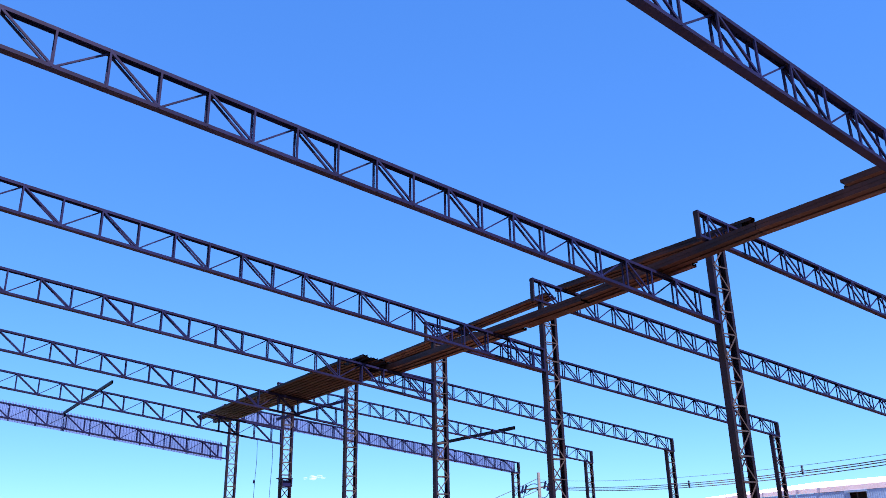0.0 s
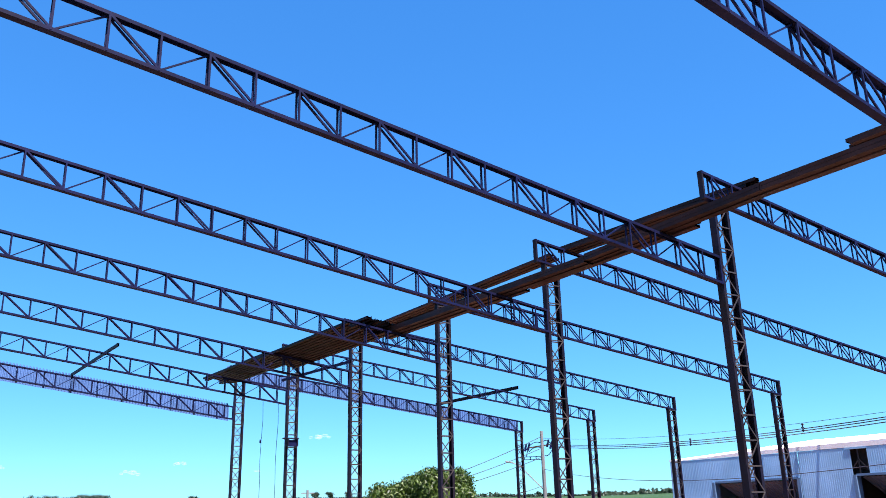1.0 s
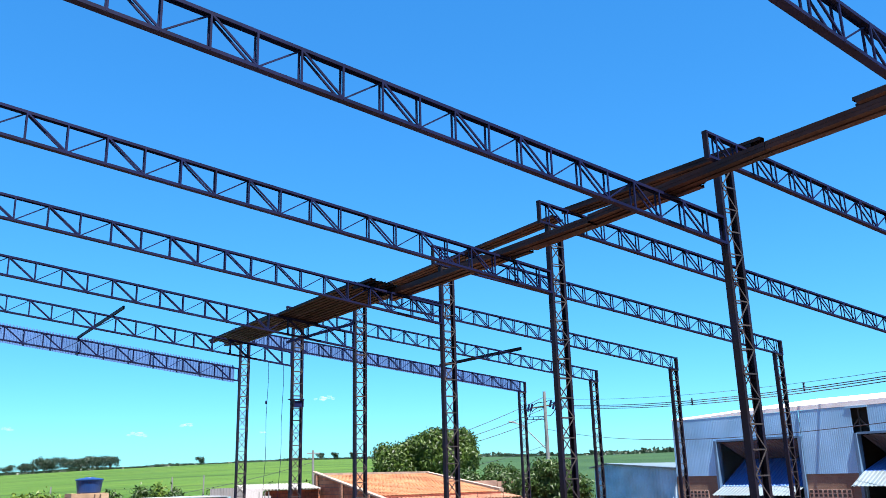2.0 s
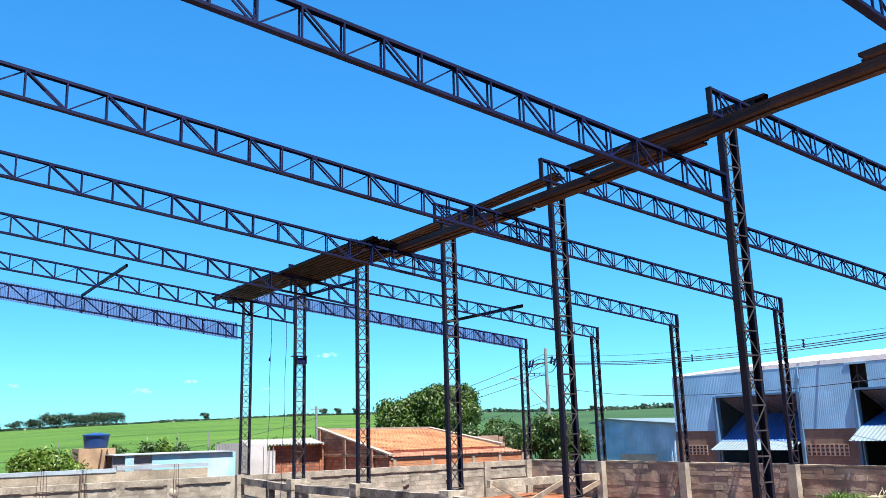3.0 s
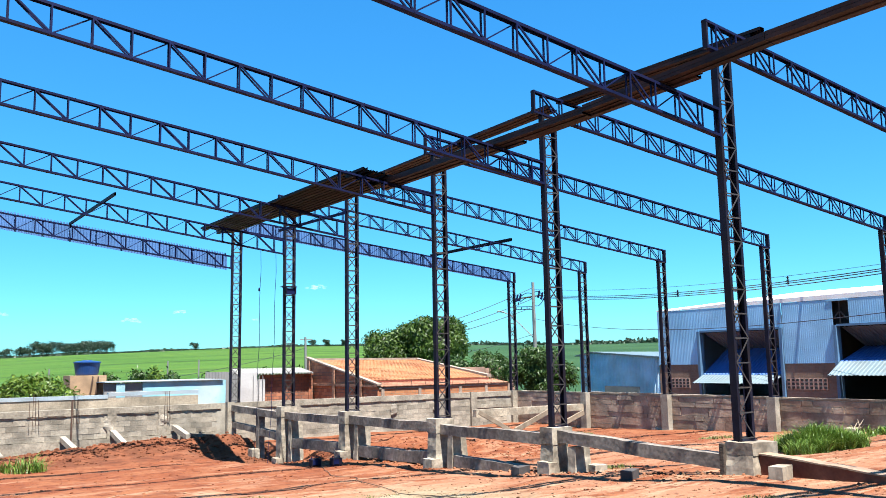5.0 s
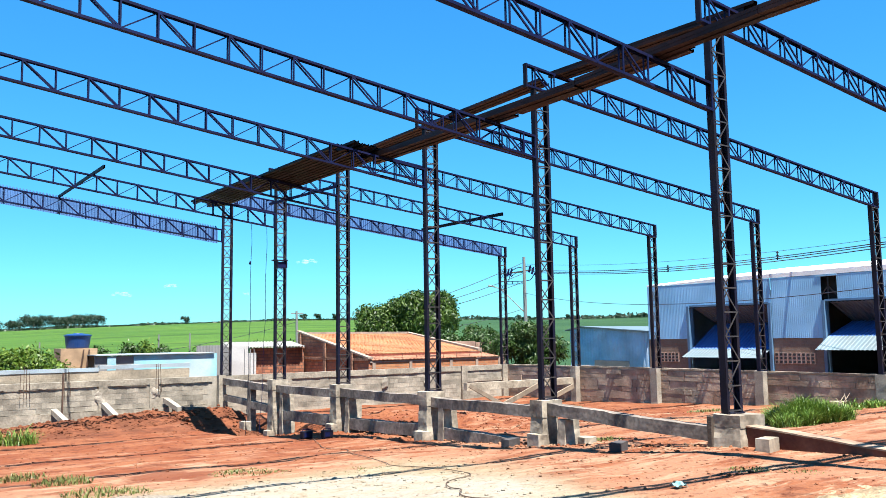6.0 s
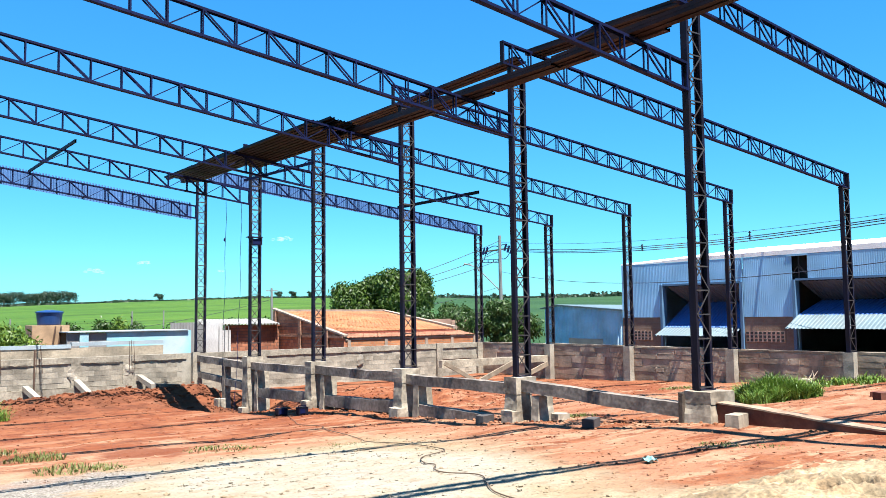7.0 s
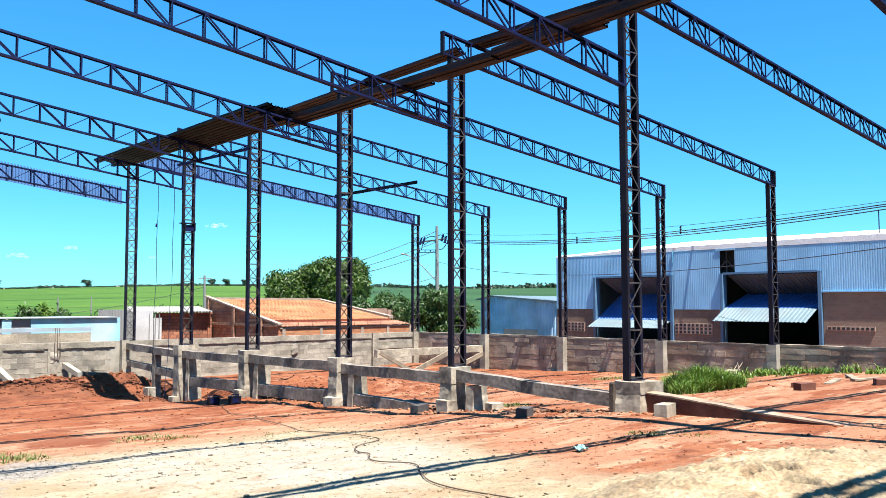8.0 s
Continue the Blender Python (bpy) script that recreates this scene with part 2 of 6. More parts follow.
    red = mix(math_("MULTIPLY", step(tex(7.0, 5, 0.6), 0.56, 0.70), 0.8), red, (0.062, 0.0165, 0.0080))
    # freshly dug, moist soil along the far wall
    dug = math_("MULTIPLY", step(math_("ADD", Y, math_("MULTIPLY", w, 0.35)), 26.0, 27.4), step(math_("ADD", X, math_("MULTIPLY", w, 0.3)), 13.6, 12.4))
    red = mix(math_("MULTIPLY", dug, 0.7), red, mix(step(tex(2.2, 6, 0.65), 0.4, 0.62), (0.062, 0.0215, 0.0112), (0.128, 0.044, 0.021)))
    # pale sand spread near the eye: whitest in the middle, yellow and pinkish round it
    lim_y = step(math_("ADD", Y, math_("MULTIPLY", w, 0.6)), 14.4, 12.2)
    lim_x = step(math_("ADD", math_("ADD", X, math_("MULTIPLY", w, 0.35)), math_("MULTIPLY", math_("SUBTRACT", Y, 8.0), -0.35)), 8.5, 6.9)
    near = step(math_("ADD", math_("ADD", Y, math_("MULTIPLY", X, 0.35)), math_("MULTIPLY", w, 0.3)), 8.3, 6.9)
    pale_m = math_("MAXIMUM", math_("MULTIPLY", lim_y, lim_x), near)
    pale = mix(step(tex(1.4), 0.38, 0.62), (0.196, 0.150, 0.090), (0.232, 0.190, 0.124))
    pale = mix(math_("MULTIPLY", step(tex(1.1, 7, 0.7), 0.50, 0.60), 0.6), pale, (0.204, 0.128, 0.075))
    white = math_("MULTIPLY", spot(5.4, 9.4, 2.1, 2.9, 0.55), math_("ADD", 0.55, math_("MULTIPLY", step(tex(1.9, 6, 0.65), 0.40, 0.58), 0.45)))
    pale = mix(white, pale, (0.226, 0.203, 0.162))
    pale = mix(math_("MULTIPLY", step(tex(3.2, 6), 0.56, 0.68), 0.5), pale, (0.150, 0.098, 0.056))
    pale = mix(math_("MULTIPLY", step(tex(5.2, 7, 0.72), 0.58, 0.64), 0.6), pale, (0.138, 0.092, 0.052))
    pale = mix(math_("MULTIPLY", step(tex(14.0, 5, 0.65), 0.58, 0.67), 0.75), pale, (0.083, 0.060, 0.040))
    pale = mix(math_("MULTIPLY", math_("MAXIMUM", spot(2.9, 11.9, 1.1, 1.3), spot(1.6, 10.2, 0.9, 1.4)), 0.85), pale, mix(step(tex(24.0, 4, 0.7), 0.44, 0.56), (0.082, 0.074, 0.066), (0.225, 0.205, 0.178)))
    base = mix(pale_m, red, pale)
    base = mix(math_("MULTIPLY", spot(4.9, 15.1, 0.75, 0.9), 0.8), base, (0.118, 0.036, 0.0165))
    base = mix(1.0, base, math_("ADD", math_("MULTIPLY", tex(40, 3), 0.7), 0.65), "MULTIPLY")
    # crops beyond the houses
    r = math_("SQRT", math_("ADD", math_("MULTIPLY", X, X), math_("MULTIPLY", Y, Y)))
    crop = mix(step(tex(0.02, 5), 0.4, 0.6), (0.03127, 0.07921, 0.009168), (0.04585, 0.09799, 0.0125))
    crop = mix(math_("MULTIPLY", step(tex(0.25, 5, 0.6, (0.15, 2.2, 1)), 0.45, 0.65), 0.75), crop, (0.02084, 0.05211, 0.008339))
    line = math_("SINE", math_("ADD", math_("MULTIPLY", r, 0.105), math_("MULTIPLY", tex(0.006, 3), 14.0)))
    crop = mix(math_("MULTIPLY", step(line, 0.90, 0.985), 0.6), crop, (0.017, 0.040, 0.0065))
    crop = mix(math_("MULTIPLY", step(tex(0.05, 6, 0.6, (0.4, 2.0, 1)), 0.50, 0.62), 0.45), crop, (0.066, 0.115, 0.014))
    other = mix(step(tex(0.03), 0.4, 0.6), (0.01476, 0.04264, 0.01558), (0.02132, 0.05412, 0.01886))
    crop = mix(step(math_("SUBTRACT", X, math_("MULTIPLY", Y, 0.72)), 0.0, 6.0), crop, other)
    base = mix(step(math_("ADD", r, math_("MULTIPLY", w, 2.0)), 46.0, 56.0), base, crop)
    l.new(base, bsdf.inputs["Base Color"])
    h = math_("ADD", math_("MULTIPLY", tex(30, 4), 0.35), tex(7, 5))
    b = n.new("ShaderNodeBump")
    b.inputs["Strength"].default_value, b.inputs["Distance"].default_value = 1.0, 0.055
    l.new(h, b.inputs["Height"])
    l.new(b.outputs[0], bsdf.inputs["Normal"])
    return m


M["ground"] = earth_material()
build_ground()


# ---------------------------------------------------------------- steel portals
WEB = {}


def truss(name, length, slope, depth, panel, label, group, phase=0.0):
    """Lattice girder from local x = 0 to length; its top chord starts at z = depth."""
    root = thing(name, label, "roof truss", group=group)
    top = lambda x: depth + slope * x
    bot = lambda x: slope * x
    if phase > panel:
        phase, first = phase - panel, 1
    else:
        first = 0
    d = Vector((1, 0, slope)).normalized()
    v = Vector((-d.z, 0, d.x))
    bm = bmesh.new()
    add_profile(bm, u_outline(0.105, 0.045, 0.006), (0, 0, depth), (length, 0, top(length)), (0, 1, 0), -v)
    part("top_chord", bm, M["chord"], root)
    bm = bmesh.new()
    add_profile(bm, u_outline(0.105, 0.045, 0.006), (0, 0, 0), (length, 0, bot(length)), (0, -1, 0), v)
    part("bottom_chord", bm, M["chord"], root)
    n = int((length - phase) / panel)
    step = panel
    if (slope, step) not in WEB:
        bm = bmesh.new()
        for y in (-0.044, 0.044):
            add_bar(bm, (0, y, 0.01), (0, y, depth - 0.01), 0.022, 0.024)
        post = mesh_of("web_post", bm, M["bar"])
        bm = bmesh.new()
        for y in (-0.042, 0.042):
            add_bar(bm, (0, y, depth - 0.03), (step, y, slope * step + 0.03), 0.022, 0.026)
        heavy = mesh_of("diagonal_brace", bm, M["bar"])
        bm = bmesh.new()
        add_bar(bm, (0, 0, 0.03), (step, 0, slope * step + depth - 0.03), 0.02, 0.02)
        WEB[slope, step] = post, heavy, mesh_of("thin_brace", bm, M["bar"])
    post, heavy, light = WEB[slope, step]
    spots = [phase + i * step for i in range(n + 1)]
    for x in spots + [length - 0.03]:
        place("web_post", post, root, Matrix.Translation((x, 0, slope * x)))
    for i, x in enumerate(spots[:-1]):
        one = light if (i + first) % 2 else heavy
        place("thin_brace" if one is light else "diagonal_brace", one, root, Matrix.Translation((x, 0, slope * x)))
    return root


CW = 0.41


def column(name, height, label, group):
    """Lattice column on local x 0 to CW: two channels laced on both faces."""
    root = thing(name, label, "column", group=group)
    for x, sgn in ((0, 1), (CW, -1)):
        bm = bmesh.new()
        add_profile(bm, u_outline(0.13, 0.065, 0.006), (x, 0, 0.012), (x, 0, height), (0, sgn, 0), (sgn, 0, 0))
        part("channel", bm, M["steel"], root)
    n = int(round((height - 0.1) / 0.4))
    step = (height - 0.1) / n
    bm = bmesh.new()
    add_bar(bm, (0.03, 0, 0), (CW - 0.03, 0, 0), 0.006, 0.024)
    rung = mesh_of("lacing_rung", bm, M["lacing"])
    bm = bmesh.new()
    add_bar(bm, (0.03, 0, 0), (CW - 0.03, 0, step), 0.006, 0.024)
    up = mesh_of("lacing_bar", bm, M["lacing"])
    bm = bmesh.new()
    add_bar(bm, (CW - 0.03, 0, 0), (0.03, 0, step), 0.006, 0.024)
    down = mesh_of("lacing_bar", bm, M["lacing"])
    for y in (-0.0685, 0.0685):
        for i in range(n + 1):
            z = 0.05 + i * step
            place("lacing_rung", rung, root, Matrix.Translation((0, y, z)))
            if i < n:
                place("lacing_bar", up if (i + (y > 0)) % 2 else down, root, Matrix.Translation((0, y + math.copysign(0.004, y), z)))
    bm = bmesh.new()
    add_box(bm, -0.01, -0.10, 0, CW + 0.01, 0.10, 0.012)
    part("base_plate", bm, M["steel"], root)
    bm = bmesh.new()
    add_box(bm, 0.0, -0.065, height, CW, 0.065, height + 0.008)
    part("cap_plate", bm, M["steel"], root)
    return root


SL, SR = -0.126, -0.1063
Z_LB = EYE + 3.72             # left girder's underside at the middle row
Z_RB = EYE + 5.28             # right girder's underside at its upper end
X_L = -2.2                    # inner face of the unseen outer row
X_STUB = XC - 0.23
# panel length and the place of one heavy brace's top, portal by portal
WEBS = [(0.60, 6.3), (0.574, 6.32), (0.574, 6.32), (0.589, 3.96), (0.602, 2.66), (0.605, 3.80), (0.603, 3.76), (0.603, 3.76)]
right = truss("right_roof_truss", XR - X_STUB, SR, 0.50, 0.555, "dark primed steel lattice roof girder resting on columns", "girders of the upper roof", phase=0.26)
bm = bmesh.new()
add_box(bm, 0.0, -0.05, -0.02, 0.04, 0.05, 0.505)
part("end_post", bm, M["steel"], right)
bm = bmesh.new()
add_box(bm, XR - X_STUB - 0.05, -0.065, SR * (XR - X_STUB) - 0.01, XR - X_STUB + 0.02, 0.065, SR * (XR - X_STUB) + 0.505)
part("end_post", bm, M["steel"], right)
mid = column("middle_column", Z_RB + SR * 0.23 - 0.012 - Z_BASE, "tall dark steel lattice column on a concrete pier", "middle columns")
outer = column("outer_column", EYE + 3.785 - Z_BASE, "dark steel lattice column on the boundary wall", "wall columns")
west = column("west_column", Z_LB - SL * (XC - X_L) - 0.02 - Z_BASE, "dark steel lattice column on a concrete pier", "west columns")


def put_frames():
    for i, y in enumerate(YK):
        panel, anchor = WEBS[i]
        slope = SL + {1: -0.034, 2: 0.004}.get(i, 0.0)    # the first girders are not quite true
        z_in = Z_LB - (0.075 if i == 1 else 0.0)
        girder = truss("left_roof_truss", XC - X_L, slope, 0.505, panel, "dark primed steel lattice roof girder, bare", "girders of the lower roof", phase=(anchor - X_L) % (2 * panel))
        girder.matrix_basis = Matrix.Translation((X_L, y - 0.03, z_in - slope * (XC - X_L)))
        for src, m in ((right, Matrix.Translation((X_STUB, y - 0.02, Z_RB))),
                       (mid, Matrix.Translation((XC, y, Z_BASE))), (outer, Matrix.Translation((XR - CW, y, Z_BASE))),
                       (west, Matrix.Translation((X_L - CW, y, Z_BASE)))):
            if i == 0:
                src.matrix_basis = m
            else:
                copy_thing(src, m)


put_frames()


# ---------------------------------------------------------------- purlins lying on the girders
def roof_l(x):
    """Top of the lower roof's girders at x."""
    return Z_LB + 0.505 + SL * (x - XC)


def roof_r(x):
    return Z_RB + 0.50 + SR * (x - X_STUB)


def purlin(parent, x, y0, y1, z, flip=False, w=0.06, h=0.127, lying=True, skew=0.0, mat="purlin"):
    """One cold-formed channel along y; lying: its back is flat on the support (or on top, flipped)."""
    bm = bmesh.new()
    a, b = (0, y0, 0), (skew, y1, 0)
    if lying:
        add_profile(bm, u_outline(h, w, 0.004), a, b, (1, 0, 0) if flip else (-1, 0, 0), (0, 0, -1 if flip else 1))
    else:
        add_profile(bm, u_outline(h, w, 0.004), a, b, (0, 0, 1), (1, 0, 0))
    bmesh.ops.recalc_face_normals(bm, faces=bm.faces)
    off = (w if flip else 0.0) if lying else h / 2
    return part("purlin", bm, M[mat], parent, "", Matrix.Translation((x, 0, z + off)))


def stack(label, x, y0, y1, cols, rows, pitch=0.135, lift=0.0, ragged=0.25, skew=0.0, top=roof_l, mat="purlin"):
    """Channels nested in layers on the girders whose top is given by top(x); skew: how far the far end is shifted."""
    root = thing("purlin_stack", label, "steel purlins", (0, 0, 0), "stacks of purlins")
    for c in range(cols):
        xx = x + c * pitch
        for r in range(rows):
            j0, j1 = random.uniform(-ragged, ragged), random.uniform(-ragged, ragged)
            purlin(root, xx + random.uniform(-1, 1) * min(0.012, ragged), y0 + j0, y1 + j1, top(xx) + 0.004 + lift + r * 0.066, flip=bool(r % 2), skew=skew + random.uniform(-1, 1) * min(0.02, ragged), mat=mat)
    return root


STEEL_LABEL = "rust-brown steel channel purlins stacked lengthwise on the girders"
# one line of stacks on the lower roof, beside the middle columns
for x, y0, y1, skew_ in ((10.39, -0.9, 6.7, 0.0), (10.39, 6.71, 10.6, 0.24), (10.63, 10.61, 18.0, 0.02)):
    stack(STEEL_LABEL, x, y0, y1, 2, 2, 0.135, 0.0, 0.004, skew_)
for x, y0, y1, skew_ in ((10.75, 8.25, 12.4, 0.17), (10.92, 12.55, 18.1, 0.0)):
    stack(STEEL_LABEL, x, y0, y1, 1, 3, 0.135, 0.0, 0.12, skew_)
# and one on the upper roof, just beyond the columns
for x, y0, y1, cols, rows, rag_, skew_ in (
        (12.80, -0.8, 6.5, 2, 2, 0.16, 0.0), (12.90, 8.45, 13.4, 3, 2, 0.22, -0.26),
        (12.68, 13.85, 22.2, 3, 1, 0.10, 0.24), (13.26, 17.3, 22.3, 1, 1, 0.05, 0.0)):
    stack("rust-brown steel channel purlins stacked on the upper girders", x, y0, y1, cols, rows, 0.135, 0.0, rag_, skew_, roof_r)


def deck(y0, y1, x0, n, lift):
    root = thing("purlin_deck", "rust-brown steel channel purlins laid side by side across three girders", "steel purlins", (0, 0, 0), "stacks of purlins")
    for c in range(n):
        xx = x0 + c * 0.128
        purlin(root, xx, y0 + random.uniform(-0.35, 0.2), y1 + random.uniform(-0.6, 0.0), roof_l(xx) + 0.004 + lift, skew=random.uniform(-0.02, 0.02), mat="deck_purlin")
        if c % 2 and c > 1:
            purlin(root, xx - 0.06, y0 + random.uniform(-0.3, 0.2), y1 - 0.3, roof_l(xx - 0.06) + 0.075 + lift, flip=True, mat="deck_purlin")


deck(17.75, 23.7, 9.56, 10, 0.0)
deck(23.0, 28.4, 9.70, 8, 0.146)
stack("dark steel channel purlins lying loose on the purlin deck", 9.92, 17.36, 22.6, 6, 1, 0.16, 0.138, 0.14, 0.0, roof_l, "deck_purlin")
single = thing("loose_purlin", "single dark steel channel laid across the girders", "steel purlin", group="loose purlins")
purlin(single, 11.5, 21.2, 25.2, roof_l(11.5) + 0.004, w=0.04, h=0.08, lying=False, skew=-0.3, mat="bar")
single = thing("loose_purlin", "single dark steel channel laid across two far girders", "steel purlin", group="loose purlins")
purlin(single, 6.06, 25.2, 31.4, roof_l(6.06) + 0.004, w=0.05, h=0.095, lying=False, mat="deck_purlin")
single = thing("loose_purlin", "single dark steel channel laid across two upper girders", "steel purlin", group="loose purlins")
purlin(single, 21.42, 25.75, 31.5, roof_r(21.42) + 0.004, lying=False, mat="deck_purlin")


# ---------------------------------------------------------------- sheets behind the last portal
def wave(bm, origin, du, dv, n, width, heights, pitch, depth, mi=0):
    """Trapezoidal sheet: ribs run along dv, repeat along du. heights: (low, high) as functions of the distance along du."""
    origin, du, dv, n = Vector(origin), Vector(du), Vector(dv), Vector(n)
    cols = []
    k = int(width / pitch)
    for i in range(k + 1):
        for f, d in ((0.0, 0), (0.28, 0), (0.42, 1), (0.86, 1)):
            u = (i + f) * pitch
            if u > width:
                break
            lo, hi = heights[0](u), heights[1](u)
            p = origin + du * u + n * (depth * d)
            cols.append((bm.verts.new(p + dv * lo), bm.verts.new(p + dv * hi)))
    for (a, b), (c, d) in zip(cols, cols[1:]):
        f = bm.faces.new((a, c, d, b))
        f.material_index = mi


def sheet(name, parent, mat, label, *args):
    bm = bmesh.new()
    wave(bm, *args)
    ob = part(name, bm, mat, parent, label)
    return ob


end = thing("gable_cladding", "pale galvanised trapezoid sheets fixed behind the last girders", "wall cladding")
y_end = YK[-1] + 0.30
PITCH = 0.105


def tooth(u):
    return 0.085 if ((u + 0.001) / PITCH) % 1 > 0.4 else 0.0


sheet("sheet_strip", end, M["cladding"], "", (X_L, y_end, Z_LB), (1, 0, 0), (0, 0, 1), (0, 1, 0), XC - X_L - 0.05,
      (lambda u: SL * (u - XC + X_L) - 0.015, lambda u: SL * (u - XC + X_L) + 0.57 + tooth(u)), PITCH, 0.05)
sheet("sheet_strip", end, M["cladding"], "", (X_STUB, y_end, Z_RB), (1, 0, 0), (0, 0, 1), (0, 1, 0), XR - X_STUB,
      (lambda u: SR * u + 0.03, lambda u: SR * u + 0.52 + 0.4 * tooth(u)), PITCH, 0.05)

# short cleats carry the sheets off the girders
for i in range(16):
    for dz in (0.03, 0.47):
        x = X_L + 0.4 + i * 0.88
        bm = bmesh.new()
        add_box(bm, x, YK[-1] + 0.02, Z_LB + SL * (x - XC) + dz, x + 0.04, y_end + 0.012, Z_LB + SL * (x - XC) + dz + 0.04)
        part("cleat", bm, M["bar"], end)
        x = X_STUB + 0.4 + i * 0.88
        bm = bmesh.new()
        add_box(bm, x, YK[-1] + 0.02, Z_RB + SR * (x - X_STUB) + dz, x + 0.04, y_end + 0.012, Z_RB + SR * (x - X_STUB) + dz + 0.04)
        part("cleat", bm, M["bar"], end)
# ropes and a bracket box on the far portals
for x, lean in ((11.10, -0.15), (11.64, -0.22)):
    cu = bpy.data.curves.new("hanging_rope", "CURVE")
    cu.dimensions, cu.bevel_depth, cu.bevel_resolution = "3D", 0.0075, 1
    sp = cu.splines.new("POLY")
    ztop = Z_LB + SL * (x - XC)
    zend = ground_z(x, YK[6]) + 0.02
    sp.points.add(11)
    for i in range(12):
        f = i / 11
        sp.points[i].co = (x + lean * f * f + 0.02 * math.sin(i * 1.7), YK[6] - 0.08, ztop + (zend - ztop) * f, 1)
    cu.materials.append(M["bar"])
    tagged(new("hanging_rope", cu), "thin dark rope hanging from a roof girder", "rope", group="ropes")


def rope_knot():
    bm = bmesh.new()
    bmesh.ops.create_icosphere(bm, subdivisions=2, radius=0.035, matrix=Matrix.Diagonal((1, 1, 1.8, 1)))
    for v in bm.verts:
        v.co += 0.012 * noise.noise_vector(v.co * 30)
    tagged(place("rope_knot", mesh_of("rope_knot", bm, M["bar"], True), None, Matrix.Translation((11.06, YK[6] - 0.08, EYE + 2.5))), "dark knot tied in the hanging rope", "rope knot")


rope_knot()


def bracket_box():
    root = thing("junction_box", "small dark open steel bracket box on a column", "box", (11.80, YK[6] - 0.34, EYE + 2.36))
    bm = bmesh.new()
    add_box(bm, 0, 0, 0.24, 0.50, 0.22, 0.27)
    part("top_plate", bm, M["steel"], root)
    bm = bmesh.new()
    add_box(bm, 0.12, 0, 0, 0.15, 0.22, 0.24)
    add_box(bm, 0.45, 0, 0, 0.48, 0.22, 0.24)
    part("side_plate", bm, M["steel"], root)
    bm = bmesh.new()
    add_box(bm, 0.15, 0.05, 0.0, 0.45, 0.2, 0.2, 0.01)
    part("inner_box", bm, M["bar"], root)
    bm = bmesh.new()
    add_bar(bm, (0.02, 0.1, 0.25), (0.14, 0.1, 0.02), 0.02, 0.02)
    part("brace", bm, M["bar"], root)


bracket_box()


# ---------------------------------------------------------------- concrete piers and tie beams
def rough_block(bm, x0, y0, z0, x1, y1, z1, cut=0.18, rough=0.012):
    """A cast block with uneven faces."""
    sub = bmesh.new()
    nx, ny, nz = [max(1, int(round((b - a) / cut))) for a, b in ((x0, x1), (y0, y1), (z0, z1))]

    def grid(p, a, b, na, nb, flip):
        vs = [[sub.verts.new(Vector(p) + Vector(a) * (i / na) + Vector(b) * (j / nb)) for j in range(nb + 1)] for i in range(na + 1)]
        for i in range(na):
            for j in range(nb):
                q = (vs[i][j], vs[i + 1][j], vs[i + 1][j + 1], vs[i][j + 1])
                sub.faces.new(q[::-1] if flip else q)

    X, Y, Z = (x1 - x0, 0, 0), (0, y1 - y0, 0), (0, 0, z1 - z0)
    grid((x0, y0, z0), X, Y, nx, ny, True), grid((x0, y0, z1), X, Y, nx, ny, False)
    grid((x0, y0, z0), X, Z, nx, nz, False), grid((x0, y1, z0), X, Z, nx, nz, True)
    grid((x0, y0, z0), Y, Z, ny, nz, True), grid((x1, y0, z0), Y, Z, ny, nz, False)
    bmesh.ops.remove_doubles(sub, verts=sub.verts, dist=0.0005)
    for v in sub.verts:
        v.co += noise.noise_vector(v.co * 3.1) * rough + noise.noise_vector(v.co * 9.0) * rough * 0.5
    me = bpy.data.meshes.new("tmp")
    sub.to_mesh(me)
    sub.free()
    bm.from_mesh(me)
    bpy.data.meshes.remove(me)


def cast(name, parent, x0, y0, z0, x1, y1, z1, label="", cut=0.18, rough=0.012, mat="concrete"):
    bm = bmesh.new()
    rough_block(bm, x0, y0, z0, x1, y1, z1, cut, rough)
    return part(name, bm, M[mat], parent, label)


def flare(ob, z0, z1, top, low):
    """Widen a cast part towards its foot."""
    me = ob.data
    cx = sum(v.co.x for v in me.vertices) / len(me.vertices)
    cy = sum(v.co.y for v in me.vertices) / len(me.vertices)
    for v in me.vertices:
        f = top + (low - top) * min(1, max(0, (z1 - v.co.z) / (z1 - z0)))
        v.co.x, v.co.y = cx + (v.co.x - cx) * f, cy + (v.co.y - cy) * f


